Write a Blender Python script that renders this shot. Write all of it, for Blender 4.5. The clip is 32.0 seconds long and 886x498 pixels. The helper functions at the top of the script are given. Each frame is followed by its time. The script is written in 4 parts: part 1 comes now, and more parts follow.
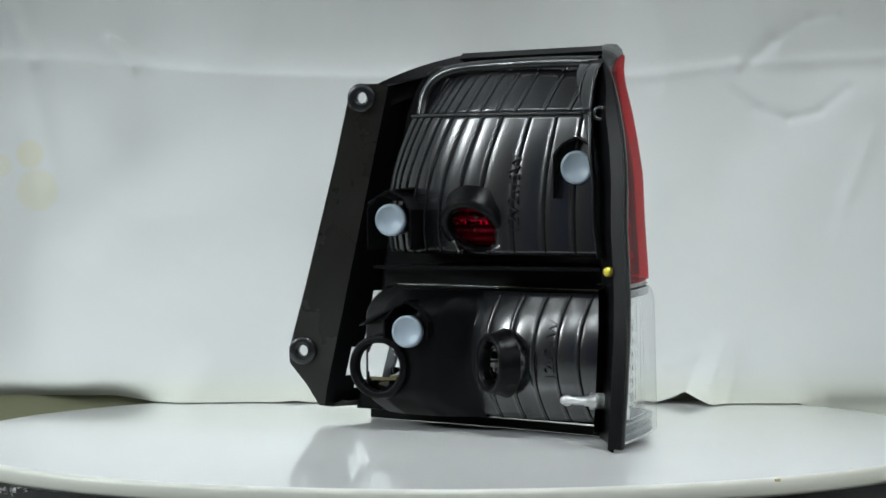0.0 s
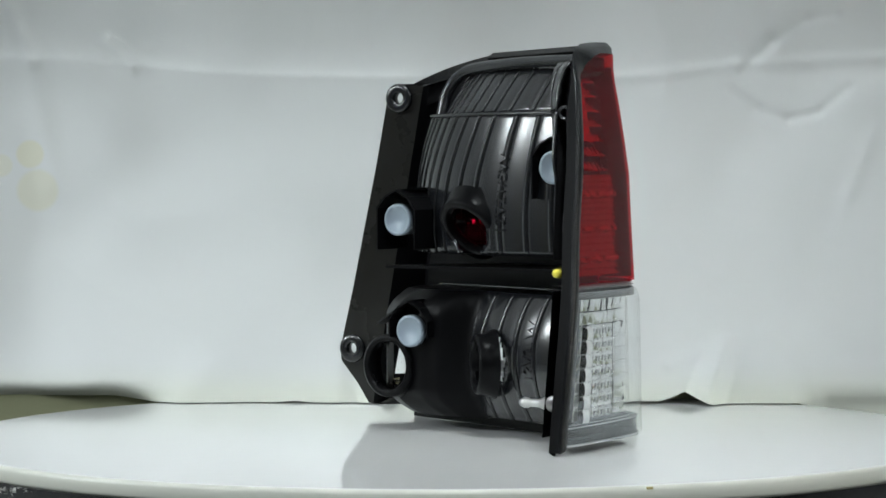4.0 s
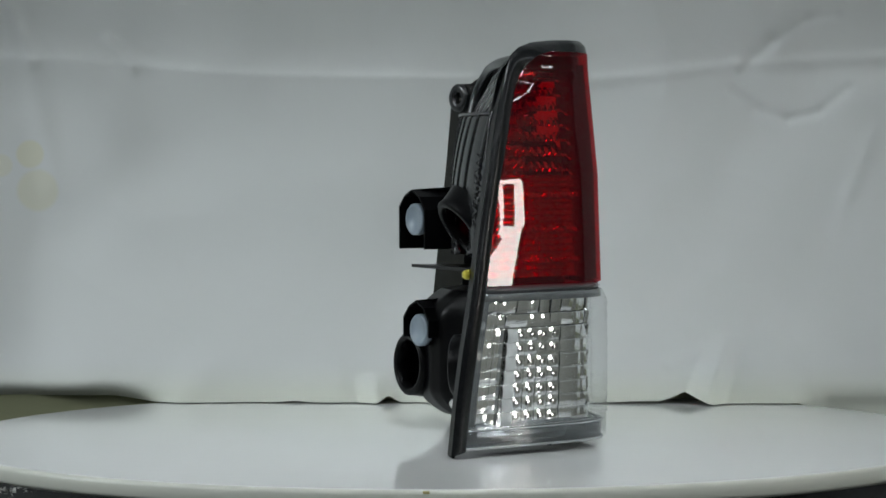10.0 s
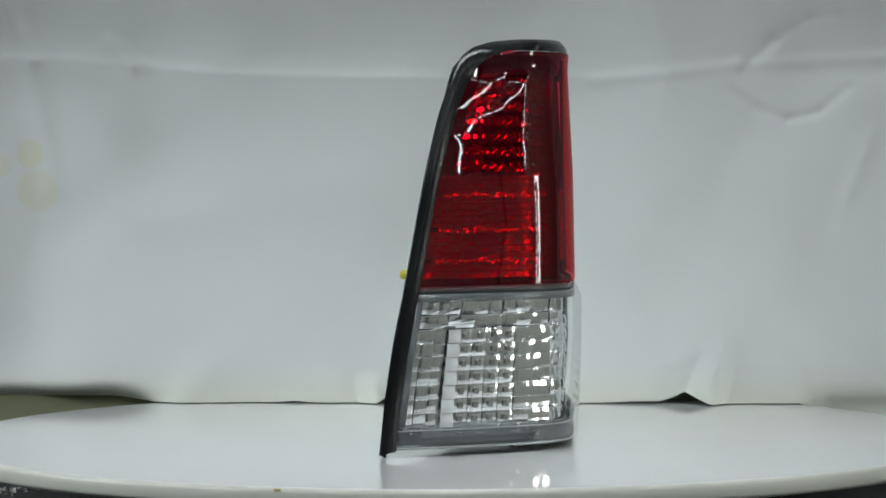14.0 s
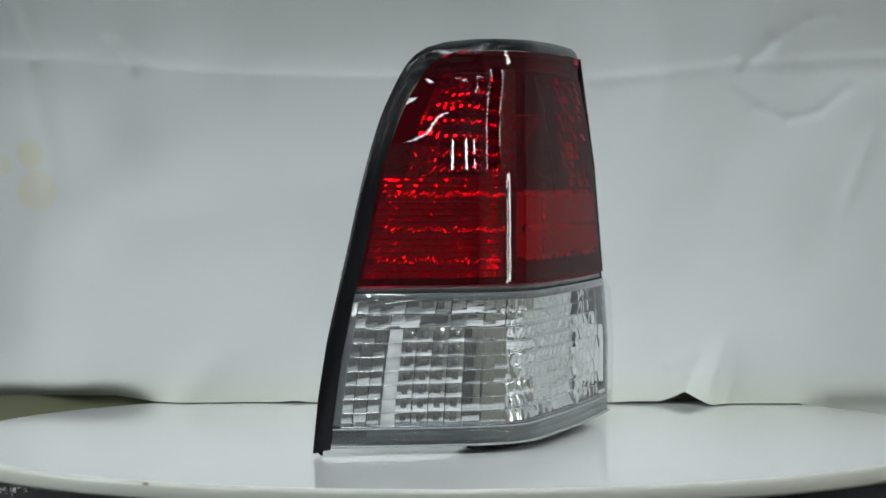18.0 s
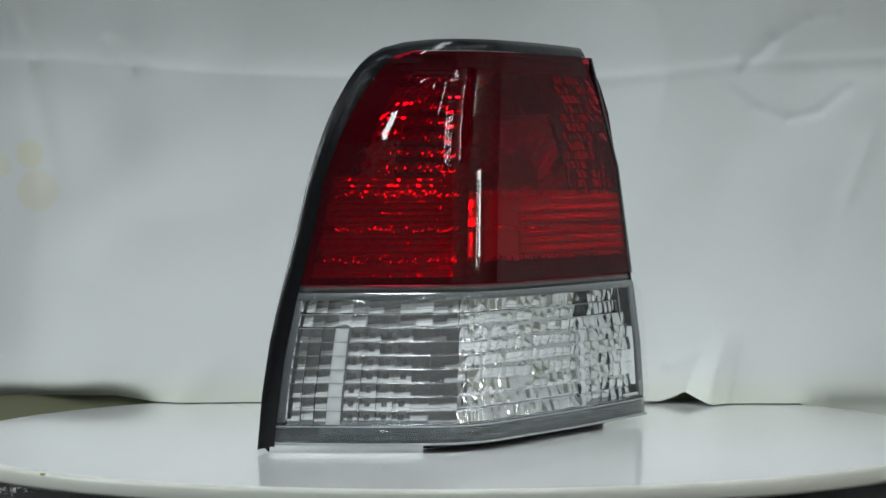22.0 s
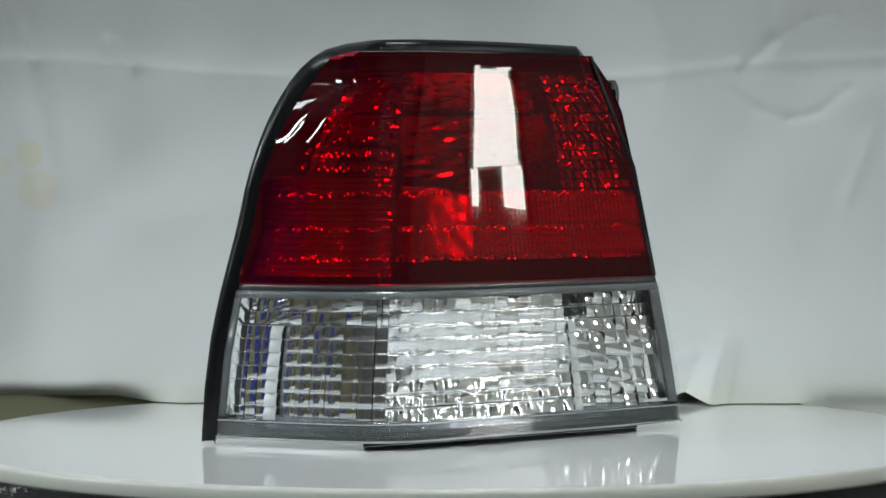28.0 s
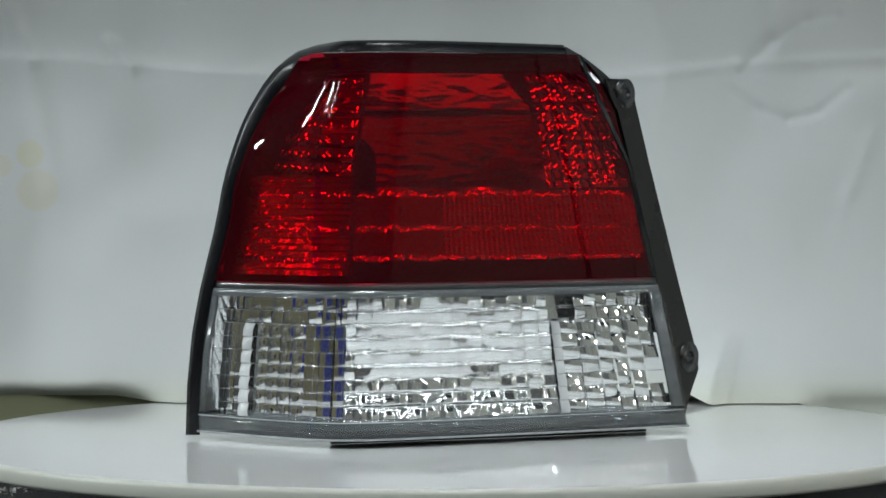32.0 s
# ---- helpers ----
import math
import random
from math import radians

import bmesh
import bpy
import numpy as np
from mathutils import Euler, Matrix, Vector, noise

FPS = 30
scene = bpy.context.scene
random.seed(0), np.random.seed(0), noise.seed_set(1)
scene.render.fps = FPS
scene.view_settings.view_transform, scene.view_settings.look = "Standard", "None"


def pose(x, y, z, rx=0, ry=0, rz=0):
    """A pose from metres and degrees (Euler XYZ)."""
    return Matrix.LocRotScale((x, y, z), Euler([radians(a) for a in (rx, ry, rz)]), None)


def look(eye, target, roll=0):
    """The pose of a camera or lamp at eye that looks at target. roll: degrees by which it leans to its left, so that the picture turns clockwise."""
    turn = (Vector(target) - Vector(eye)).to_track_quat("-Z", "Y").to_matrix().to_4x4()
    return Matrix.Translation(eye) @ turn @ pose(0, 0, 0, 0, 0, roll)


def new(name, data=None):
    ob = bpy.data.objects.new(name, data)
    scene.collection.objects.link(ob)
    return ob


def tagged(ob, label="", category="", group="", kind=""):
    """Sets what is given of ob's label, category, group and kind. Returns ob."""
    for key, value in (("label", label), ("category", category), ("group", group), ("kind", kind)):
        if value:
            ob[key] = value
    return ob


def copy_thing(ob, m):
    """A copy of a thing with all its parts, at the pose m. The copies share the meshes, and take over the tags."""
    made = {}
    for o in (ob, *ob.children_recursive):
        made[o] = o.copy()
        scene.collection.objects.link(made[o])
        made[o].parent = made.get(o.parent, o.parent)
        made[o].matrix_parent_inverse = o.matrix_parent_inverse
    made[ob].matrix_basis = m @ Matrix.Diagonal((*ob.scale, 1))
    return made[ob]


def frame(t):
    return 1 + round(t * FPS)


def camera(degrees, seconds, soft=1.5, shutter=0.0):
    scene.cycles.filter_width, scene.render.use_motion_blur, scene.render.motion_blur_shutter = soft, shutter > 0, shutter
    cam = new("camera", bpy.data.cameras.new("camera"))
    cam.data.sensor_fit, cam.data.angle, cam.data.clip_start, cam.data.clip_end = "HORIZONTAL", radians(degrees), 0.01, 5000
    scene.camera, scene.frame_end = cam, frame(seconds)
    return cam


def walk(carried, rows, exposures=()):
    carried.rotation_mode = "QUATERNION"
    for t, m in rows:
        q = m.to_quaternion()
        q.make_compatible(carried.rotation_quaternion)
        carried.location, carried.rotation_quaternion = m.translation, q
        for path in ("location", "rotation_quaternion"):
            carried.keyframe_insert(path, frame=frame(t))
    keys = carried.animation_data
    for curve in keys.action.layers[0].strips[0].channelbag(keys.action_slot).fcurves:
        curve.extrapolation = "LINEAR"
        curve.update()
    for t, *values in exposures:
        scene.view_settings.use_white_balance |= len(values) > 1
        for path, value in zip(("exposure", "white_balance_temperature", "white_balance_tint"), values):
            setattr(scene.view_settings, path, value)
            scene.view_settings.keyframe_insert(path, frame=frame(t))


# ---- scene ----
cam = camera(17.742, 32.0, soft=1.6)
EYE = (0.0, -1.968, 0.18466)
AIM = (-0.00276, -0.96842, 0.15569)
walk(cam, [(0.0, look(EYE, AIM, -0.213)), (32.0, look(EYE, AIM, -0.213))],
     exposures=[(0.0, 0.44), (3.0, 0.45), (6.0, 0.33), (8.0, 0.32), (8.4, 0.28), (8.8, 0.04), (9.0, -0.16), (10.0, -0.23), (11.0, -0.25), (12.0, -0.31), (13.2, -0.34), (14.0, 0.01), (18.0, 0.05), (20.0, 0.06), (24.0, 0.05), (28.0, 0.04), (32.0, 0.0)])

# turn of the disc: degrees at the start and degrees a second
TURN0, SPEED = 118.797, -3.5883

# ---- world and light ----
world = bpy.data.worlds.new("studio")
scene.world = world
world.use_nodes = True
world.node_tree.nodes["Background"].inputs[0].default_value = (0.75, 0.85, 1.0, 1)
world.node_tree.nodes["Background"].inputs[1].default_value = 0.02


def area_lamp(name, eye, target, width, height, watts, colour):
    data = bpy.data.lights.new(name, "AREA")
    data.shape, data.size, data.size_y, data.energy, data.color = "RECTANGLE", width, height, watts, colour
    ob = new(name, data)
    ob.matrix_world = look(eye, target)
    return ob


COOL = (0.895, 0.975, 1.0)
# Lamps added out of view to light the set and its gloss.
key = area_lamp("added_overhead_light", (0.1, -0.5, 1.7), (0.0, -0.06, 0.0), 0.5, 0.4, 0.62, COOL)
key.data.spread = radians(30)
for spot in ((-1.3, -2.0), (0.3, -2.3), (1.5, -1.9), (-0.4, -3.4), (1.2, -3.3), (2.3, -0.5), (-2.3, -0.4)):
    area_lamp("added_ceiling_light", (spot[0], spot[1], 1.9), (spot[0], spot[1] + 0.001, 0), 0.08, 1.2, 6.6, COOL)
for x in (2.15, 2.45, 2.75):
    area_lamp("added_tube_light", (x, -3.95, 1.66), (x * 0.3, 0, 0.3), 0.035, 0.46, 2.6, COOL)
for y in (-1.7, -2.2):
    area_lamp("added_tube_light", (-2.95, y, 1.7), (0, 0, 0.3), 0.035, 0.4, 2.6, COOL)
area_lamp("added_wall_light", (-2.6, -1.4, 1.6), (0, 0, 0.2), 0.04, 0.5, 9.0, COOL)
area_lamp("added_side_light", (-1.9, -0.5, 1.0), (0, 0, 0.15), 0.025, 0.26, 3.6, COOL)
area_lamp("added_wall_light", (-2.95, -0.15, 1.05), (0, 0, 0.15), 0.03, 0.24, 22.0, COOL)


# ---- materials ----
def material(name, base, rough=0.5, metal=0.0, spec=0.5, bump=0.0, scale=60.0, vary=0.0, coat=0.0, vary_scale=8.0):
    m = bpy.data.materials.new(name)
    m.use_nodes = True
    nt = m.node_tree
    b = nt.nodes["Principled BSDF"]
    b.inputs["Base Color"].default_value = (*base, 1)
    b.inputs["Roughness"].default_value = rough
    b.inputs["Metallic"].default_value = metal
    b.inputs["Specular IOR Level"].default_value = spec
    b.inputs["Coat Weight"].default_value = coat
    if vary or bump:
        co = nt.nodes.new("ShaderNodeTexCoord")
    if vary:
        n = nt.nodes.new("ShaderNodeTexNoise")
        n.inputs["Scale"].default_value = vary_scale
        n.inputs["Detail"].default_value = 6
        nt.links.new(co.outputs["Object"], n.inputs["Vector"])
        mix = nt.nodes.new("ShaderNodeMix")
        mix.data_type = "RGBA"
        mix.inputs[6].default_value = (*[c * (1 - vary) for c in base], 1)
        mix.inputs[7].default_value = (*[min(1, c * (1 + vary)) for c in base], 1)
        nt.links.new(n.outputs["Fac"], mix.inputs[0])
        nt.links.new(mix.outputs[2], b.inputs["Base Color"])
        r = nt.nodes.new("ShaderNodeMapRange")
        r.inputs[3].default_value = max(0.02, rough * (1 - vary * 0.7))
        r.inputs[4].default_value = min(1, rough * (1 + vary * 0.7))
        nt.links.new(n.outputs["Fac"], r.inputs[0])
        nt.links.new(r.outputs[0], b.inputs["Roughness"])
    if bump:
        n2 = nt.nodes.new("ShaderNodeTexNoise")
        n2.inputs["Scale"].default_value = scale
        n2.inputs["Detail"].default_value = 5
        nt.links.new(co.outputs["Object"], n2.inputs["Vector"])
        bp = nt.nodes.new("ShaderNodeBump")
        bp.inputs["Strength"].default_value = bump
        bp.inputs["Distance"].default_value = 0.002
        nt.links.new(n2.outputs["Fac"], bp.inputs["Height"])
        nt.links.new(bp.outputs["Normal"], b.inputs["Normal"])
    return m


def clear_shell(name, tint, rough=0.03, gloss=0.042, haze=0.0, haze_colour=(0.8, 0.8, 0.8), steep_gloss=0.5):
    """Thin moulded plastic: tinted see-through with a Fresnel gloss on top."""
    m = bpy.data.materials.new(name)
    m.use_nodes = True
    nt = m.node_tree
    nt.nodes.remove(nt.nodes["Principled BSDF"])
    out = nt.nodes["Material Output"]
    see = nt.nodes.new("ShaderNodeBsdfTransparent")
    see.inputs[0].default_value = (*tint, 1)
    last = see
    if haze:
        dif = nt.nodes.new("ShaderNodeBsdfDiffuse")
        dif.inputs[0].default_value = (*haze_colour, 1)
        hz = nt.nodes.new("ShaderNodeMixShader")
        hz.inputs[0].default_value = haze
        nt.links.new(see.outputs[0], hz.inputs[1])
        nt.links.new(dif.outputs[0], hz.inputs[2])
        last = hz
    gl = nt.nodes.new("ShaderNodeBsdfGlossy")
    gl.inputs["Roughness"].default_value = rough
    fr = nt.nodes.new("ShaderNodeLayerWeight")
    fr.inputs[0].default_value = 0.5
    steep = nt.nodes.new("ShaderNodeMath")
    steep.operation = "POWER"
    steep.inputs[1].default_value = 5.0
    nt.links.new(fr.outputs["Facing"], steep.inputs[0])
    amount = nt.nodes.new("ShaderNodeMath")
    amount.operation = "MULTIPLY_ADD"
    amount.inputs[1].default_value, amount.inputs[2].default_value = steep_gloss, gloss
    nt.links.new(steep.outputs[0], amount.inputs[0])
    mx = nt.nodes.new("ShaderNodeMixShader")
    nt.links.new(amount.outputs[0], mx.inputs[0])
    nt.links.new(last.outputs[0], mx.inputs[1])
    nt.links.new(gl.outputs[0], mx.inputs[2])
    nt.links.new(mx.outputs[0], out.inputs[0])
    return m


BLACK = material("black_plastic", (0.0035, 0.0035, 0.004), 0.30, spec=0.08, bump=0.06, scale=300, vary=0.3)
BLACK_GLOSS = material("black_plastic_gloss", (0.008, 0.0088, 0.0105), 0.23, spec=0.6, bump=0.03, scale=120, vary=0.2, vary_scale=25)
BRACKET = material("bracket_plastic", (0.013, 0.0128, 0.0112), 0.28, spec=0.32, bump=0.05, scale=200, vary=0.4, vary_scale=18)
GASKET = material("black_rim_plastic", (0.005, 0.0055, 0.0065), 0.25, spec=0.26, bump=0.15, scale=150, vary=0.3, vary_scale=40)
CHROME = material("chrome_reflector", (0.86, 0.87, 0.88), 0.11, metal=1.0, bump=0.05, scale=90)
FROST = material("frosted_lens_border", (0.10, 0.108, 0.115), 0.2, spec=0.6, vary=0.3, vary_scale=60, bump=0.1, scale=90)
WINDOW_GLOW = bpy.data.materials.new("window_daylight")
WINDOW_GLOW.use_nodes = True
WINDOW_GLOW.node_tree.nodes["Principled BSDF"].inputs["Emission Color"].default_value = (1.0, 0.97, 0.92, 1)
WINDOW_GLOW.node_tree.nodes["Principled BSDF"].inputs["Emission Strength"].default_value = 24
OLIVE = material("olive_board", (0.30, 0.31, 0.19), 0.8, vary=0.15)
RED = clear_shell("red_lens_plastic", (0.68, 0.004, 0.034), 0.012, haze=0.058, haze_colour=(0.48, 0.004, 0.03), steep_gloss=0.16)
CLEAR = clear_shell("clear_lens_plastic", (0.98, 0.99, 0.99), 0.03, steep_gloss=0.8, haze=0.02, haze_colour=(0.85, 0.88, 0.9))
BORDER = clear_shell("clear_border_plastic", (0.66, 0.68, 0.70), 0.06, haze=0.10, haze_colour=(0.55, 0.58, 0.61), steep_gloss=0.6)
PRISM = clear_shell("clear_prism_plastic", (0.995, 0.997, 0.997), 0.03)
SILVER = material("bright_silvered_cell", (0.93, 0.94, 0.95), 0.07, metal=1.0)
RIB_METAL = material("dim_silvered_rib", (0.60, 0.60, 0.61), 0.15, metal=0.92)
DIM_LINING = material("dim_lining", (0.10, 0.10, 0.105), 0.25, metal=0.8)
FACET = material("silvered_cell", (0.92, 0.93, 0.94), 0.04, metal=1.0)
SATIN = material("satin_white_plastic", (0.72, 0.73, 0.73), 0.25, vary=0.05)
STUD = material("milky_cap_plastic", (0.23, 0.28, 0.33), 0.35, vary=0.06, vary_scale=60)
BRASS = material("yellow_screw", (0.55, 0.48, 0.06), 0.35, metal=0.7)
METAL = material("grey_metal", (0.5, 0.5, 0.5), 0.35, metal=0.9)
DISC = material("white_laminate", (0.78, 0.79, 0.78), 0.06, spec=0.5, bump=0.006, scale=40, vary=0.05, vary_scale=3)
DISC_EDGE = material("cream_edge_band", (0.66, 0.67, 0.6), 0.35, vary=0.08, vary_scale=12)
LIP = material("moulded_lip", (0.34, 0.35, 0.36), 0.12, spec=0.7)
CHIP = material("chipped_edge", (0.42, 0.36, 0.16), 0.6, vary=0.3, vary_scale=200)
LINT = material("pale_lint", (0.6, 0.6, 0.58), 0.9)
DARK = material("dark_cloth", (0.012, 0.012, 0.015), 0.9, bump=0.5, scale=200, vary=0.4)
WALL = material("grey_wall_paint", (0.18, 0.178, 0.172), 0.8, bump=0.1, vary=0.1)
EAST = material("pale_beige_wall_paint", (0.46, 0.45, 0.39), 0.8, bump=0.1, vary=0.1)
FLOOR = material("pale_floor", (0.35, 0.35, 0.34), 0.6, bump=0.1, vary=0.2)


# ---- mesh helpers ----
def mesh_from(name, verts, faces, mat, smooth=True):
    me = bpy.data.meshes.new(name)
    me.from_pydata([tuple(v) for v in verts], [], faces)
    me.materials.append(mat)
    if smooth:
        for p in me.polygons:
            p.use_smooth = True
    me.update()
    return me


def part(name, me, parent, label="", m=None):
    ob = new(name, me)
    ob.parent = parent
    if m is not None:
        ob.matrix_basis = m
    if label:
        tagged(ob, label=label)
    return ob


def grid(rows, keep=None, close=False):
    """Quads over rows of points; keep(i, j) drops cells."""
    n = len(rows[0])
    verts = [p for r in rows for p in r]
    faces = []
    for i in range(len(rows) - 1):
        for j in range(n if close else n - 1):
            k = (j + 1) % n
            if keep is None or keep(i, j):
                faces.append((i * n + j, i * n + k, (i + 1) * n + k, (i + 1) * n + j))
    return verts, faces


def thick(rows_a, rows_b, keep=None):
    """A closed slab between two equal grids of points."""
    va, fa = grid(rows_a, keep)
    vb, fb = grid(rows_b, keep)
    off = len(va)
    faces = list(fa) + [tuple(reversed([i + off for i in f])) for f in fb]
    edges = {}
    for f in fa:
        for a, b in zip(f, f[1:] + f[:1]):
            edges[(a, b)] = edges.get((a, b), 0) + 1
    for a, b in list(edges):
        if (b, a) not in edges:
            faces.append((b, a, a + off, b + off))
    return va + vb, faces


def box_mesh(name, sx, sy, sz, mat, bevel=0.0):
    bm = bmesh.new()
    bmesh.ops.create_cube(bm, size=1.0)
    bmesh.ops.scale(bm, vec=(sx, sy, sz), verts=bm.verts)
    if bevel:
        bmesh.ops.bevel(bm, geom=bm.edges[:], offset=bevel, segments=2, affect="EDGES", profile=0.7)
    me = bpy.data.meshes.new(name)
    bm.to_mesh(me)
    bm.free()
    me.materials.append(mat)
    return me


def lathe(name, profile, mat, n=40, smooth=True):
    """Turn (radius, height) pairs about the z axis; pairs of radius 0 close the ends."""
    rows = [[(r * math.cos(2 * math.pi * k / n), r * math.sin(2 * math.pi * k / n), z) for k in range(n)] for r, z in profile]
    v, f = grid(rows, close=True)
    return mesh_from(name, v, f, mat, smooth)


def facing(p, angle, lift=0.0):
    """Pose at p whose z axis points level along the angle (degrees), tipped up by lift."""
    d = Vector((math.cos(radians(angle)) * math.cos(radians(lift)), math.sin(radians(angle)) * math.cos(radians(lift)), math.sin(radians(lift))))
    return Matrix.Translation(p) @ d.to_track_quat("Z", "Y").to_matrix().to_4x4()


# ---- the room ----
def slab(name, x0, x1, y0, y1, z0, z1, mat, label=""):
    me = box_mesh(name, x1 - x0, y1 - y0, z1 - z0, mat)
    ob = new(name, me)
    ob.location = ((x0 + x1) / 2, (y0 + y1) / 2, (z0 + z1) / 2)
    return tagged(ob, label=label, kind="structure")


slab("floor", -3.2, 3.2, -4.2, 2.2, -0.95, -0.85, FLOOR, "pale grey studio floor")
slab("ceiling", -3.2, 3.2, -4.2, 2.2, 1.95, 2.05, WALL, "dark grey painted ceiling")
slab("wall_north", -3.2, 3.2, 2.1, 2.2, -0.85, 1.95, WALL, "dark grey painted wall")
slab("wall_south", -3.2, 3.2, -4.2, -4.1, -0.85, 1.95, WALL, "dark grey painted wall")
slab("wall_west", -3.2, -3.1, -4.1, 2.1, -0.85, 1.95, WALL, "dark grey painted wall")
slab("wall_east", 3.1, 3.2, -4.1, 2.1, -0.85, 1.95, EAST, "pale beige painted wall")


slab("backing_board", -1.2, 1.2, 0.275, 0.285, -0.6, 0.028, OLIVE, "olive board behind the paper")


def window_on_east():
    """The room's daylit window, with a blind over part of its lower half."""
    frame_ob = tagged(new("window_1"), label="small bright daylit window in the wall", kind="structure")
    frame_ob.location = (3.09, -0.86, 0.515)
    part("window_pane", box_mesh("window_pane", 0.004, 0.29, 0.195, WINDOW_GLOW), frame_ob)
    part("window_pane", box_mesh("window_pane", 0.004, 0.13, 0.215, WINDOW_GLOW), frame_ob, m=pose(0, 0.10, -0.21))
    part("window_pane", box_mesh("window_pane", 0.004, 0.045, 0.215, WINDOW_GLOW), frame_ob, m=pose(0, -0.142, -0.21))
    for dy in (-0.185, 0.185):
        part("window_frame", box_mesh("window_frame", 0.02, 0.02, 0.46, WALL), frame_ob, m=pose(0, dy, -0.11))


window_on_east()


def frame_light():
    """An oblong frame of bright tubes on a stand beside the disc, seen only as white outlines in the gloss."""
    glow = bpy.data.materials.new("tube_glow")
    glow.use_nodes = True
    b = glow.node_tree.nodes["Principled BSDF"]
    b.inputs["Emission Color"].default_value = (*COOL, 1)
    b.inputs["Emission Strength"].default_value = 26
    ob = tagged(new("frame_light"), label="oblong frame of bright light tubes on a black stand", category="lamp")
    ob.location = (2.6, -1.80, -0.85)
    turned = Matrix.Translation((0, 0, 2.24)) @ pose(0, 0, 0, 0, 0, -34) @ pose(0, 0, 0, 0, -20, 0)
    for dy, dz, sy, sz in ((0, 0.45, 1.0, 0.026), (0.487, 0, 0.026, 0.87), (-0.487, 0, 0.026, 0.87)):
        part("light_tube", box_mesh("light_tube", 0.02, sy, sz, glow, 0.004), ob, "glowing white tube", turned @ pose(-0.02, dy, dz))
    part("back_frame", box_mesh("back_frame", 0.02, 1.02, 0.93, DARK, 0.004), ob, m=turned @ pose(0.012, 0, 0))
    part("pole", lathe("pole", [(0, 0), (0.014, 0), (0.014, 1.9), (0, 1.9)], DARK, 16), ob, m=pose(0.06, 0, 0))
    for k in range(3):
        part("leg", box_mesh("leg", 0.3, 0.02, 0.02, DARK, 0.003), ob, m=pose(0.06, 0, 0.012, 0, 0, 120 * k) @ pose(0.15, 0, 0))


frame_light()


def west_side():
    """Two brown cupboards and a blue curtain at the far side, seen as colours in the lens."""
    wood = material("olive_brown_wood", (0.22, 0.19, 0.09), 0.5, bump=0.1, scale=20, vary=0.3)
    blue = material("blue_cloth", (0.03, 0.05, 0.35), 0.8, bump=0.3, vary=0.2)
    cupboard = new("cupboard", box_mesh("cupboard", 0.4, 1.4, 1.66, wood, 0.01))
    cupboard.location = (-2.88, -0.9, -0.02)
    tagged(cupboard, label="olive-brown wooden cupboard against the grey wall", category="cupboard")
    for dy in (-0.465, 0.0, 0.465):
        leaf = part("door", box_mesh("door", 0.02, 0.44, 1.4, wood, 0.004), cupboard, m=pose(0.21, dy, 0))
        part("handle", box_mesh("handle", 0.02, 0.02, 0.15, METAL, 0.004), leaf, m=pose(0.018, 0.17, 0))
    copy_thing(cupboard, pose(-2.88, -3.36, -0.02))
    folds = [[(0.03 * math.sin(k * 1.3), k * 0.02, z) for k in range(46)] for z in (-0.75, 0.85)]
    v, f = grid(folds)
    cloth = new("curtain", mesh_from("curtain", v, f, blue))
    cloth.location = (-3.04, -2.6, -0.1)
    tagged(cloth, label="blue cloth curtain hanging against the grey wall", category="curtain")


west_side()


def paper_material():
    m = material("white_paper", (0.71, 0.732, 0.727), 0.75, bump=0.12, scale=25, vary=0.03, vary_scale=3)
    nt = m.node_tree
    b = nt.nodes["Principled BSDF"]
    src = b.inputs["Base Color"].links[0].from_socket
    geo = nt.nodes.new("ShaderNodeNewGeometry")
    last = src
    for x, z, r, a in ((-0.337, 0.196, 0.011, 0.42), (-0.331, 0.167, 0.0165, 0.34), (-0.360, 0.187, 0.009, 0.28)):
        d = nt.nodes.new("ShaderNodeVectorMath")
        d.operation = "DISTANCE"
        d.inputs[1].default_value = (x, paper_depth(x, z), z)
        nt.links.new(geo.outputs["Position"], d.inputs[0])
        mr = nt.nodes.new("ShaderNodeMapRange")
        mr.interpolation_type = "SMOOTHSTEP"
        mr.inputs[1].default_value, mr.inputs[2].default_value = r * 0.85, r * 1.15
        mr.inputs[3].default_value, mr.inputs[4].default_value = a, 0
        nt.links.new(d.outputs["Value"], mr.inputs[0])
        mx = nt.nodes.new("ShaderNodeMix")
        mx.data_type = "RGBA"
        mx.inputs[7].default_value = (0.70, 0.67, 0.40, 1)
        nt.links.new(mr.outputs[0], mx.inputs[0])
        nt.links.new(last, mx.inputs[6])
        last = mx.outputs[2]
    # yellow-green bounced light painted into the paper along the hem
    xyz = nt.nodes.new("ShaderNodeSeparateXYZ")
    nt.links.new(geo.outputs["Position"], xyz.inputs[0])
    bounce = nt.nodes.new("ShaderNodeMapRange")
    bounce.interpolation_type = "SMOOTHSTEP"
    bounce.inputs[1].default_value, bounce.inputs[2].default_value = 0.0, 0.034
    bounce.inputs[3].default_value, bounce.inputs[4].default_value = 0.5, 0.0
    nt.links.new(xyz.outputs["Z"], bounce.inputs[0])
    mx = nt.nodes.new("ShaderNodeMix")
    mx.data_type = "RGBA"
    mx.inputs[7].default_value = (0.68, 0.71, 0.56, 1)
    nt.links.new(bounce.outputs[0], mx.inputs[0])
    nt.links.new(last, mx.inputs[6])
    nt.links.new(mx.outputs[2], b.inputs["Base Color"])
    return m



def bell(d, w):
    return math.exp(-(d / w) ** 2)


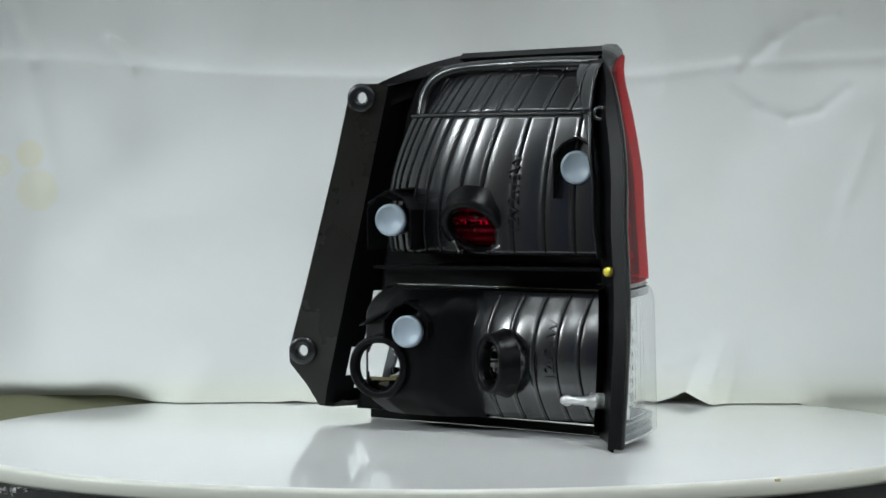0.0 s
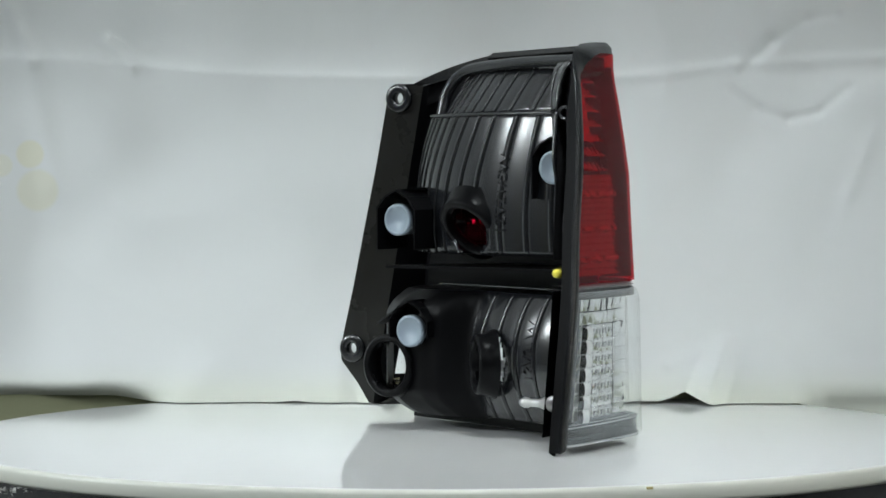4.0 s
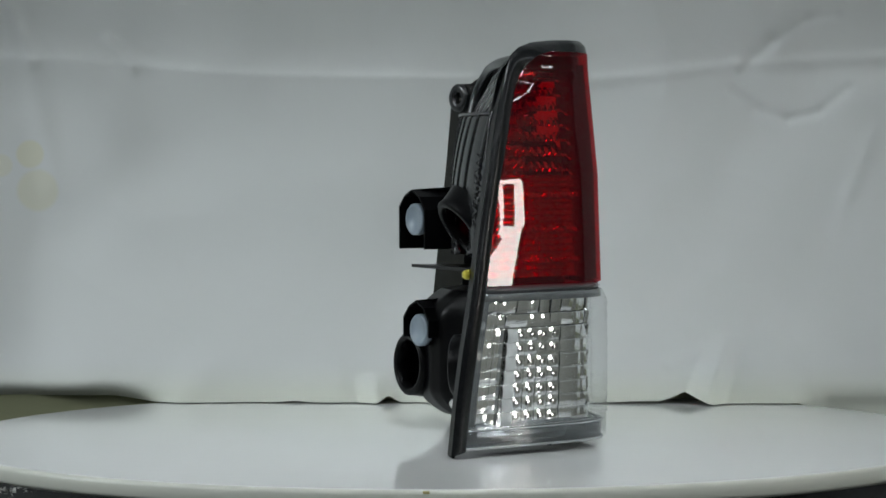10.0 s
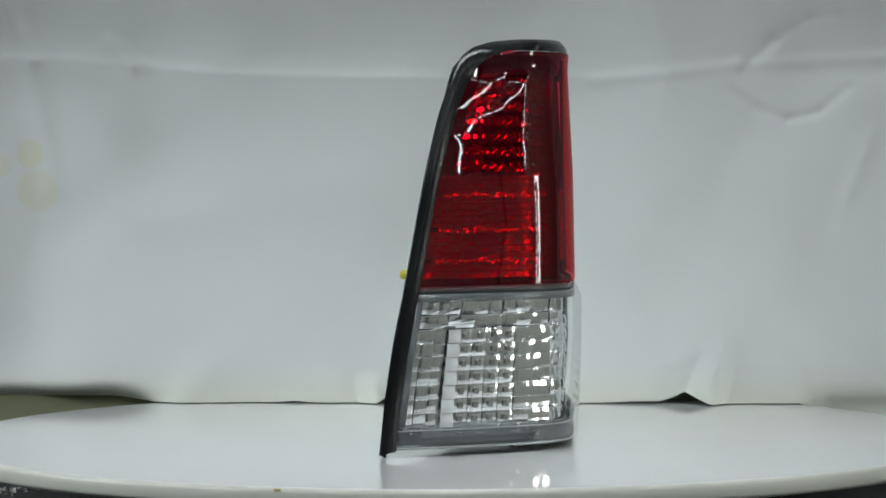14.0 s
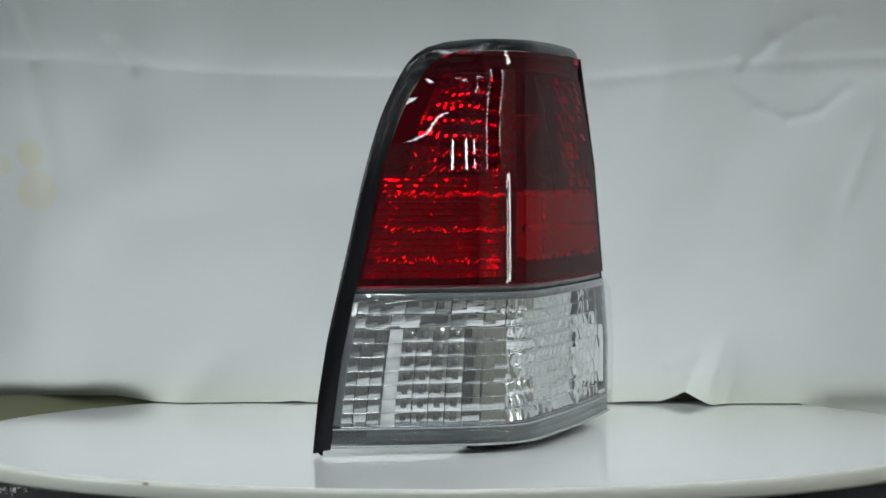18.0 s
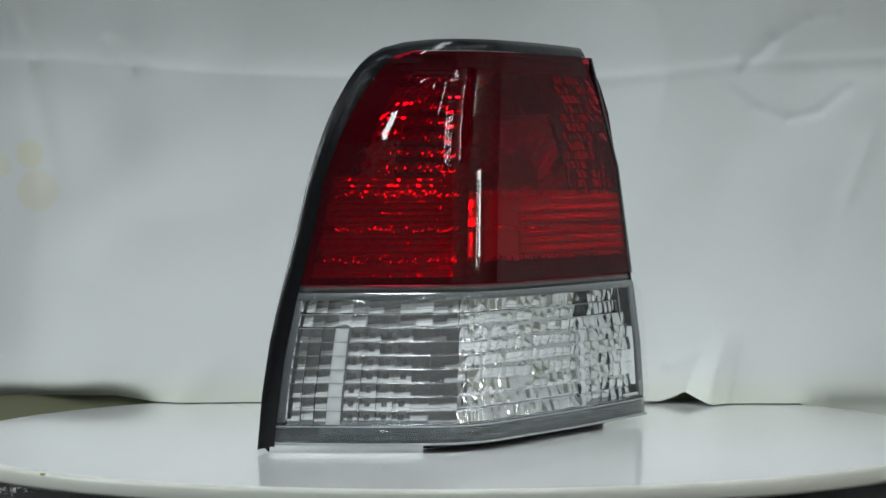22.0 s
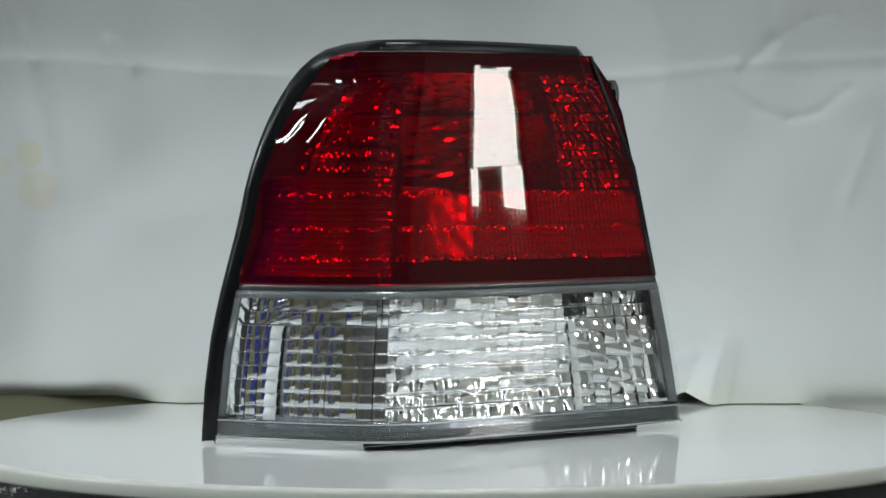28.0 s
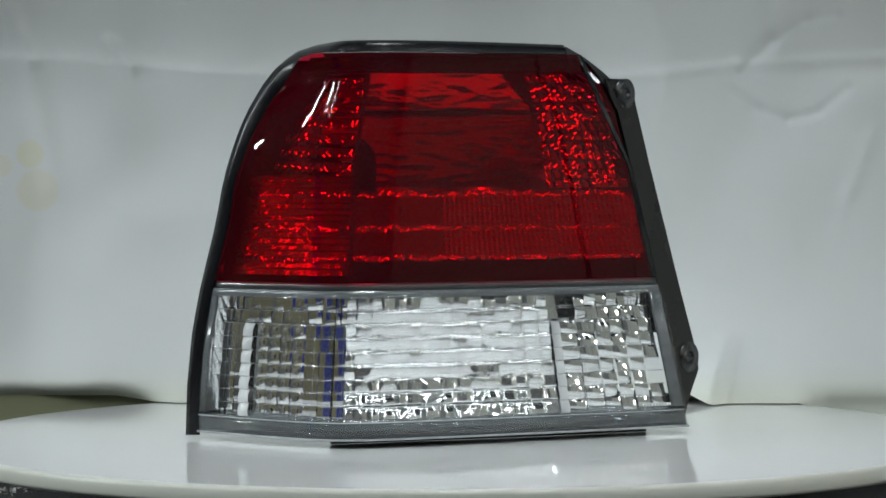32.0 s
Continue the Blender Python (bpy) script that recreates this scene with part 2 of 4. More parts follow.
CREASES = [(0.233, 0.263, 0.253, 0.283, 0.005, 0.0016),
           (0.253, 0.283, 0.278, 0.299, 0.005, 0.0018),
           (0.278, 0.299, 0.302, 0.303, 0.004, 0.0012),
           (0.22, 0.245, 0.242, 0.23, 0.004, 0.001),
           (0.242, 0.23, 0.267, 0.221, 0.004, 0.0014),
           (0.267, 0.221, 0.291, 0.227, 0.004, 0.0014),
           (0.291, 0.227, 0.313, 0.245, 0.004, 0.001),
           (0.333, 0.21, 0.313, 0.161, 0.006, -0.0012),
           (0.313, 0.161, 0.304, 0.129, 0.006, -0.0008),
           (0.113, 0.252, 0.224, 0.264, 0.005, -0.001),
           (0.224, 0.264, 0.344, 0.27, 0.005, -0.0012),
           (-0.350, 0.317, -0.334, 0.272, 0.007, -0.0040),
           (-0.334, 0.262, -0.318, 0.17, 0.010, -0.0022),
           (-0.271, 0.285, -0.252, 0.266, 0.006, -0.0024),
           (0.135, 0.129, 0.215, 0.21, 0.02, -0.002),
           (0.193, 0.04, 0.171, 0.031, 0.006, -0.0016),
           (-0.208, 0.009, -0.186, 0.031, 0.012, -0.0015),
           (0.246, 0.094, 0.313, 0.031, 0.02, 0.002)]


def paper_depth(x, z):
    """How far the hanging paper stands behind the disc's axis at x, z: folds and dents."""
    y = 0.220 - 0.026 * x + 0.07 * (1 - math.exp(-max(0, z) / 0.13))
    fold = 0.2555 + 0.017 * bell(x + 0.36, 0.15)
    fade = 0.32 + 0.68 / (1 + math.exp((x - 0.08) / 0.06))
    d = z - fold
    if d < 0:
        y += fade * 0.0252 * (1 - math.exp(d / 0.06))
    else:
        y += fade * 0.015 * (1 - math.exp(-d / 0.018)) - (0.45 + 0.30 / (1 + math.exp(x / 0.08))) * min(d, 0.1)
    # soft dent at the stains, standing folds at the hem, small creases
    y += 0.010 * bell(x + 0.33, 0.035) * bell(z - 0.12, 0.12)
    for x0, tall, amount, lean in ((0.196, 0.055, 0.024, 0.35), (-0.056, 0.024, 0.014, -0.25)):
        if z < tall:
            y -= amount * (1 - z / tall) * max(0, 1 - abs(x - x0 - lean * z) / 0.016)
    # the end of the hem curls back under itself
    curl = min(1, max(0, (-0.215 - x) / 0.05)) + 0.3 * min(1, max(0, (x - 0.262) / 0.03))
    y += 0.030 * curl * max(0, 1 - max(z, 0) / 0.018) ** 2
    for x0, z0, x1, z1, wide, deep in CREASES:
        t = max(0, min(1, ((x - x0) * (x1 - x0) + (z - z0) * (z1 - z0)) / ((x1 - x0) ** 2 + (z1 - z0) ** 2)))
        d = math.hypot(x - x0 - t * (x1 - x0), z - z0 - t * (z1 - z0))
        if d < 3 * wide:
            y += deep * math.exp(-(d / wide) ** 2)
    y += 0.009 * noise.noise((x * 6, z * 6, 3.0)) + 0.0042 * noise.noise((x * 15, z * 15, 8.0)) + 0.0034 * abs(noise.noise((x * 11 + z * 4, z * 9 - x * 3, 5.0)))
    return y


PAPER = paper_material()


def hem(x):
    """The height of the paper's lower edge."""
    h = 0.0008 + 0.0085 * max(0, 1 - abs(x - 0.181) / 0.021) ** 1.3 + 0.0055 * max(0, 1 - abs(x + 0.049) / 0.009) + 0.0012 * bell(x + 0.123, 0.008)
    h += 0.0015 * bell(x - 0.15, 0.025)
    if x < -0.235:
        h += 0.0045 * min(1, (-0.235 - x) / 0.03)
    if x > 0.27:
        h -= 0.03 * min(1, (x - 0.27) / 0.03)
    return h


def backdrop():
    xs = np.concatenate([np.linspace(-1.1, -0.41, 36), np.linspace(-0.4, 0.4, 360), np.linspace(0.41, 1.1, 36)])
    zs = np.concatenate([np.linspace(0, 0.34, 170), np.linspace(0.35, 1.7, 50)])
    rows = []
    for z in zs:
        row = []
        for x in xs:
            zz = z + hem(x) * max(0, 1 - z / 0.06)
            row.append((x, paper_depth(x, zz), zz))
        rows.append(row)
    v, f = grid(rows)
    ob = new("backdrop", mesh_from("backdrop", v, f, PAPER))
    tagged(ob, label="creased white paper backdrop with faint yellow stains", kind="structure")


backdrop()

# ---- table and turntable ----
stand = new("work_table", box_mesh("work_table", 1.0, 0.9, 0.04, DARK, 0.004))
stand.location = (0, 0.0, -0.085)
tagged(stand, label="dark cloth covered work table under the turntable", category="table")
for sx in (-0.45, 0.45):
    for sy in (-0.4, 0.4):
        part("leg", box_mesh("leg", 0.05, 0.05, 0.745, DARK, 0.004), stand, m=pose(sx, sy, -0.3925))

DISC_R = 0.350
turntable = new("turntable")
turntable.empty_display_size = 0.05
tagged(turntable, label="round white turntable disc with a cream rounded edge", category="turntable")
turntable.location = (0, 0, -0.065)
part("disc", lathe("disc", [(0, 0.065), (0.2, 0.065), (0.3, 0.065), (DISC_R - 0.0050, 0.065), (DISC_R - 0.0042, 0.065), (DISC_R - 0.0035, 0.06497), (DISC_R - 0.002, 0.0646)], DISC, 160), turntable)
part("edge_band", lathe("edge_band", [(DISC_R - 0.002, 0.0646), (DISC_R - 0.0005, 0.0637), (DISC_R, 0.062), (DISC_R, 0.0562), (DISC_R - 0.0008, 0.0546),
                                      (DISC_R - 0.003, 0.0533), (0.1, 0.0532), (0, 0.0532)], DISC_EDGE, 160), turntable, "cream rounded edge band")
part("hub", lathe("hub", [(0, 0.0532), (0.11, 0.0532), (0.11, 0.02), (0.13, 0.0), (0, 0)], DARK, 48), turntable, "dark round drive hub")

part("edge_chip", box_mesh("edge_chip", 0.0018, 0.004, 0.0016, CHIP, 0.0004), turntable, "small yellow-brown chip in the edge",
     Matrix.Rotation(radians(-175.3), 4, "Z") @ Matrix.Translation((DISC_R - 0.0007, 0, 0.0634)))


def fluff():
    """Pale lint lying on the dark cloth beside the disc."""
    rnd = random.Random(5)
    verts, faces = [], []
    for k in range(90):
        c = Vector((rnd.gauss(-0.335, 0.018), rnd.gauss(0.215, 0.02), -0.0645 + rnd.uniform(0, 0.006)))
        n = len(verts)
        for a in range(4):
            verts.append(c + Vector((rnd.uniform(-1, 1), rnd.uniform(-1, 1), rnd.uniform(-0.6, 0.8))) * 0.0022)
        faces += [(n, n + 1, n + 2), (n, n + 2, n + 3), (n, n + 1, n + 3), (n + 1, n + 2, n + 3)]
    ob = new("lint", mesh_from("lint", verts, faces, LINT))
    tagged(ob, label="pale grey lint on the dark table cloth", category="lint", kind="stuff")


fluff()

# ---- the tail lamp: outlines in its own space (right, back, up) ----
Z_L = [0.004, 0.0386, 0.075, 0.106, 0.1465, 0.1766, 0.2016, 0.2193, 0.2302, 0.2412, 0.2503, 0.2571, 0.26]
LENS_U = [-0.1748, -0.1734, -0.1696, -0.1635, -0.1533, -0.1485, -0.1392, -0.1302, -0.1233, -0.1150, -0.1099, -0.1052, -0.0961]
LENS_V = [-0.0307, -0.0342, -0.0387, -0.0429, -0.0467, -0.0505, -0.0539, -0.0556, -0.0568, -0.0585, -0.0630, -0.0708, -0.0787]
Z_A = [0.002, 0.0386, 0.075, 0.106, 0.1465, 0.1766, 0.2016, 0.22, 0.2386, 0.2495, 0.2564, 0.262, 0.2659]
BACK_U = [-0.1835, -0.1821, -0.1783, -0.1722, -0.162, -0.1566, -0.149, -0.1415, -0.131, -0.1225, -0.1148, -0.1068, -0.0938]
BACK_V = [-0.0240, -0.0275, -0.0320, -0.0362, -0.0400, -0.0440, -0.0470, -0.0490, -0.0520, -0.0532, -0.0545, -0.0589, -0.0665]
Z_C = [0.005, 0.11, 0.18, 0.22, 0.26]
CORN_U = [-0.084, -0.0784, -0.0745, -0.069, -0.063]
CORN_V = [-0.117, -0.1163, -0.114, -0.110, -0.106]
Z_R = [0.004, 0.062, 0.094, 0.107, 0.113, 0.142, 0.182, 0.222, 0.241, 0.250, 0.26]
RIGHT_U = [0.1622, 0.149, 0.142, 0.139, 0.138, 0.130, 0.122, 0.112, 0.102, 0.095, 0.085]
RIGHT_V = [-0.025, -0.034, -0.0362, -0.0356, -0.0360, -0.0381, -0.040, -0.0415, -0.044, -0.046, -0.052]
SC = 0.335


LEVELS = {}


def level(z):
    """The outline's edge, corner and far end at height z, with its two directions and lengths."""
    if z not in LEVELS:
        a = (float(np.interp(z, Z_L, LENS_U)), float(np.interp(z, Z_L, LENS_V)))
        c = (float(np.interp(z, Z_C, CORN_U)), float(np.interp(z, Z_C, CORN_V)))
        b = (float(np.interp(z, Z_R, RIGHT_U)), float(np.interp(z, Z_R, RIGHT_V)))
        la, lb = math.hypot(c[0] - a[0], c[1] - a[1]), math.hypot(b[0] - c[0], b[1] - c[1])
        LEVELS[z] = (a, c, la, lb, ((c[0] - a[0]) / la, (c[1] - a[1]) / la), ((b[0] - c[0]) / lb, (b[1] - c[1]) / lb))
    return LEVELS[z]


def eased(t, e):
    """t with a soft start over the stretch e."""
    return t * t / (2 * e) if t < e else t - e / 2


def plan(s, z):
    """The lens's outer face at height z: s runs from the wrapped side's edge (0) round the corner (SC) to the far end (1)."""
    a, c, la, lb, da, db = level(z)
    r = min(0.034, 0.8 * la)
    d = s / SC * la if s < SC else la + (s - SC) / (1 - SC) * lb
    if d < la - r:
        x, y = a[0] + da[0] * d, a[1] + da[1] * d
    elif d > la + r:
        x, y = c[0] + db[0] * (d - la), c[1] + db[1] * (d - la)
    else:
        w = (d - la + r) / (2 * r)
        x, y = (c[k] - da[k] * r * (1 - w) ** 2 + db[k] * r * w * w for k in (0, 1))
    t1, t2 = min(1, d / la), min(1, max(0, (d - la) / lb))
    p1, p2 = 0.0029 * 4 * t1 * eased(1 - t1, r / la), 0.0046 * 4 * (1 - t2) * eased(t2, r / lb)
    return x + da[1] * p1 + db[1] * p2, y - da[0] * p1 - db[0] * p2


def surf(s, z, inset=0.0):
    z = float(z)
    x, y = plan(s, z)
    if inset:
        x0, y0 = plan(max(0, s - 0.01), z)
        x1, y1 = plan(min(1, s + 0.01), z)
        n = math.hypot(x1 - x0, y1 - y0)
        x, y = x - (y1 - y0) / n * inset, y + (x1 - x0) / n * inset
    return (x, y, z)


lamp = new("tail_lamp")
lamp.empty_display_size = 0.05
tagged(lamp, label="new car tail lamp, red and clear lens, black housing", category="tail lamp")


def lens_part(name, z0, z1, nz, mat, inset=0.0, wall=0.0025, label="", ns=72, s0=0.0, s1=1.0):
    zs = [z0 + (z1 - z0) * (1 - (1 - k / nz) ** 1.5) for k in range(nz + 1)]
    ss = np.linspace(s0, s1, ns)
    ra = [[surf(s, z, inset) for s in ss] for z in zs]
    v, f = grid(ra)
    return part(name, mesh_from(name, v, f, mat), lamp, label)


lens_part("red_lens", 0.1085, 0.26, 44, RED, label="glossy dark red upper lens", s1=0.989)


def clear_outer():
    """The clear lower lens: proud of the red one, smooth round the corner, in level flutes along the front."""
    zs = np.concatenate([np.linspace(0.0065, 0.0195, 4)[:-1], np.linspace(0.0195, 0.0983, 82), [0.1, 0.102, 0.1035]])
    ss = np.linspace(0, 1, 96)
    rows = []
    for z in zs:
        proud = 0.0032 * min(1, max(0, (0.1035 - z) / 0.008)) ** 0.5
        flute = abs(math.sin(math.pi * (z - 0.0195) / 0.0088)) if 0.0195 < z < 0.0983 else 0
        rows.append([surf(s, z, -proud * min(1, s / 0.05) - 0.0009 * flute * min(1, max(0, (s - 0.35) / 0.02))) for s in ss])
    v, f = grid(rows)
    return part("clear_lens", mesh_from("clear_lens", v, f, CLEAR), lamp, "clear lower lens with level flutes")


clear_outer()


def flange_point(u, v, z):
    """The flange's inner edge: a narrow band that dies out towards the top."""
    k = min(1, max(0, (0.268 - z) / 0.05))
    return (u + 0.0095 * k, v + 0.005 * k, z)


def rim():
    n = 26
    zi = np.interp(np.linspace(0, 1, n), np.linspace(0, 1, len(Z_L)), Z_L)
    za = np.interp(np.linspace(0, 1, n), np.linspace(0, 1, len(Z_A)), Z_A)
    inner = [(np.interp(z, Z_L, LENS_U) , np.interp(z, Z_L, LENS_V), z) for z in zi]
    outer = [(np.interp(z, Z_A, BACK_U), np.interp(z, Z_A, BACK_V), z) for z in za]
    flange = [flange_point(u, v, z) for u, v, z in outer]
    for s in np.linspace(0.08, 0.955, 50):
        inner.append(surf(s, 0.2602, 0.0005))
        p = surf(s, 0.26, 0.0045 + 0.006 * max(0, 1 - (s - 0.08) / 0.12))
        z = 0.2676 + 0.001 * math.sin(math.pi * s) - 0.0012 * s
        outer.append((p[0], p[1], z))
        q = surf(s, 0.26, 0.0125)
        flange.append((q[0], q[1], z - 0.004))
    mid = [tuple(0.5 * (a + b) + d for a, b, d in zip(p, q, (-0.0008, -0.0012, 0.0005))) for p, q in zip(inner, outer)]
    back = [tuple(a + (c - a) * 0.95 + d for a, c, d in zip(p, f, (0.0, -0.004, -0.003))) for p, f in zip(inner, flange)]
    lip = [tuple(a + (c - a) * 0.06 + d for a, c, d in zip(p, q, (0.0003, 0.0012, 0.0003))) for p, q in zip(outer, flange)]
    v, f = grid([inner, mid, outer, lip])
    part("rim", mesh_from("rim", v, f, GASKET), lamp, "matt black sealing rim")
    v, f = grid([lip, flange])
    part("flange", mesh_from("flange", v, f, BLACK), lamp, "worn satin black flange behind the rim")
    v, f = grid([flange, back])
    part("flange_wall", mesh_from("flange_wall", v, f, BLACK), lamp)


rim()


# ---- black housing behind the lens ----
def in_bowl(u, z):
    k = np.interp(z, [0.124, 0.16, 0.18, 0.2, 0.22, 0.2525], [1.22, 1.22, 1.17, 1.09, 1.0, 0.8])
    return (-0.082 - 0.033 * k < u < -0.090 + 0.143 * k and 0.126 < z < 0.246) or (-0.128 < u < 0.118 and 0.016 < z < 0.097) or (0.11 < u < 0.152 and 0.026 < z < 0.066)


def housing():
    zs = np.linspace(0.006, 0.256, 60)
    ss = np.concatenate([[0.0], np.linspace(0.08, 1.0, 80)])
    rows = []
    for z in zs:
        row = []
        for s in ss:
            p = surf(max(s, 0.02), z, 0.024)
            if s == 0.0:
                p = flange_point(np.interp(z, Z_A, BACK_U), np.interp(z, Z_A, BACK_V), z)
            row.append(p)
        row.append(surf(1.0, z, 0.001))
        rows.append(row)
    v, f = grid(rows, keep=lambda i, j: not in_bowl(rows[i][j][0], zs[i]))
    part("back_panel", mesh_from("back_panel", v, f, BLACK), lamp)
    for name, z, zo in (("top_wall", 0.256, 0.2600), ("bottom_wall", 0.006, 0.0065)):
        sa = np.linspace(0.05, 1, 50)
        v, f = grid([[surf(s, z, 0.024) for s in sa], [surf(s, zo, 0.001) for s in sa]])
        part(name, mesh_from(name, v, f, BLACK), lamp)
    sa = np.linspace(0.03, 0.99, 60)
    v, f = grid([[surf(s, 0.1055, 0.0005) for s in sa], [surf(s, 0.107, 0.025) for s in sa]])
    part("divider_wall", mesh_from("divider_wall", v, f, BLACK), lamp)


housing()

UP_U = [-0.13, -0.112, -0.08, -0.042, 0.0, 0.03, 0.058, 0.078, 0.095]
UP_V = [-0.079, -0.070, -0.052, -0.0275, -0.010, -0.003, -0.001, -0.002, -0.006]


PANEL = {}


def panel_v(u, z):
    """How far back the panel stands at u, z."""
    z = round(min(z, 0.256), 3)
    if z not in PANEL:
        PANEL[z] = [surf(s, z, 0.023) for s in np.linspace(0.03, 1, 60)]
    return np.interp(u, [p[0] for p in PANEL[z]], [p[1] for p in PANEL[z]])


BOWL_K = ([0.124, 0.14, 0.16, 0.18, 0.2, 0.2205, 0.256], [1.22, 1.24, 1.22, 1.17, 1.09, 1.0, 0.93])


def bowl_at(u, z):
    """A point of the upper bowl's back: a dish that widens downwards, with a recessed shoulder over its ledge."""
    uu = -0.085 + (u + 0.085) * float(np.interp(z, *BOWL_K))
    v = float(np.interp(uu, UP_FINE_U, UP_FINE_V)) + 0.0075 * (1 - ((z - 0.150) / 0.0705) ** 2)
    if z > 0.2207:
        v -= 0.0085 + 0.30 * (z - 0.2207)
    return uu, max(v, panel_v(uu, z) + 0.004)


UP_FINE_U = np.linspace(UP_U[0], UP_U[-1], 91)
UP_FINE_V = np.convolve(np.pad(np.interp(UP_FINE_U, UP_U, UP_V), 8, mode="reflect", reflect_type="odd"), np.ones(17) / 17, "valid")
STEP_Q = [0.0, 0.02, 0.05, 0.09, 0.14, 0.22, 0.34, 0.5, 0.66, 0.8, 0.9, 0.96, 1.0]


def rib_relief(q):
    """The relief across one moulded rib: a narrow bead at its edge and a slightly bowed face."""
    return 0.0011 * math.exp(-((q - 0.06) / 0.045) ** 2) + 0.0005 * math.sin(math.pi * q) - 0.0004 * math.exp(-((q - 0.98) / 0.05) ** 2)


def bowl_upper():
    """Dish-shaped reflector bowl in vertical ribs, with a recessed ribbed shoulder above a ledge."""
    cuts = [-0.118, -0.102, -0.086, -0.070, -0.053, -0.033, -0.018, -0.004, 0.009, 0.021, 0.032, 0.041, 0.049, 0.058]
    hole = Vector((-0.0165, 0.141))
    for name, zs, depth in (("bowl_rib", np.linspace(0.124, 0.2206, 29), 1.0), ("shoulder_rib", np.linspace(0.2208, 0.2535, 9), 0.8)):
        for a, b in zip(cuts, cuts[1:]):
            front, back = [], []
            for z in zs:
                fr, bk = [], []
                for q in STEP_Q:
                    u, v = bowl_at(a + (b - a) * q, z)
                    v += depth * rib_relief(q)
                    fr.append((u, v - 0.0022, z))
                    bk.append((u, v, z))
                front.append(fr)
                back.append(bk)
            keep = lambda i, j: math.hypot(back[i][j][0] - hole[0], (back[i][j][2] - hole[1])) > 0.0200
            v, f = thick(back, front, keep)
            part(name, mesh_from(name, v, f, BLACK_GLOSS), lamp, "glossy black ribbed reflector bowl")
    # silvered inside
    rows = []
    for z in np.linspace(0.129, 0.2525, 70):
        rows.append([(u, v - 0.004 + 0.0010 * noise.noise((u * 70, z * 260, 1.0)) + 0.0004 * noise.noise((u * 300, z * 500, 4.0)), z) for u, v in (bowl_at(w, z) for w in np.linspace(-0.116, 0.056, 40))])
    v, f = grid(rows, keep=lambda i, j: math.hypot(rows[i][j][0] - hole[0], rows[i][j][2] - hole[1]) > 0.0205)
    part("reflector", mesh_from("reflector", v, f, CHROME), lamp, "silvered rippled reflector inside")
    # walls that join the bowl to the panel
    def wall(name, line):
        rows = [line, [surf_back(u, v, z) for u, v, z in line]]
        vv, ff = grid(rows)
        part(name, mesh_from(name, vv, ff, BLACK), lamp)
    wall("bowl_side", [(*bowl_at(0.058, z), z) for z in np.linspace(0.124, 0.2205, 20)])
    end = [(*bowl_at(0.055, z), z) for z in np.linspace(0.128, 0.2205, 20)]
    v, f = grid([end, [(u - 0.003, w, z) for u, w, z in (surf_back(*p) for p in end)]])
    part("reflector", mesh_from("reflector", v, f, CHROME), lamp, "silvered end wall inside")
    wall("shoulder_side", [(*bowl_at(0.058, z), z) for z in np.linspace(0.2208, 0.2535, 8)])
    wall("bowl_floor", [(*bowl_at(u, 0.1245), 0.1245) for u in np.linspace(-0.118, 0.058, 40)])
    wall("shoulder_top", [(*bowl_at(u, 0.2535), 0.2535) for u in np.linspace(-0.118, 0.058, 30)])
    us = np.linspace(-0.118, 0.058, 50)
    v, f = grid([[(*bowl_at(u, 0.2206), 0.2206) for u in us], [(*bowl_at(u, 0.2208), 0.2209) for u in us]])
    part("bowl_ledge", mesh_from("bowl_ledge", v, f, BLACK), lamp)


def surf_back(u, v, z):
    """The point of the back panel straight ahead of a bowl's edge."""
    z = min(z, 0.256)
    ss = np.linspace(0.03, 1, 60)
    pts = [surf(s, z, 0.023) for s in ss]
    return min(pts, key=lambda p: abs(p[0] - u))


bowl_upper()

LO_U = [-0.14, -0.125, -0.09, -0.06, -0.03, -0.005]
LO_V = [-0.066, -0.058, -0.036, -0.020, -0.010, -0.008]
LO_FINE_U = np.linspace(LO_U[0], LO_U[-1], 61)
LO_FINE_V = np.convolve(np.pad(np.interp(LO_FINE_U, LO_U, LO_V), 7, mode="reflect", reflect_type="odd"), np.ones(15) / 15, "valid")


def low_bowl_v(u, z):
    return max(float(np.interp(u, LO_FINE_U, LO_FINE_V)) - 0.004 - 0.013 * ((z - 0.054) / 0.0445) ** 2, panel_v(u, z) + 0.004)


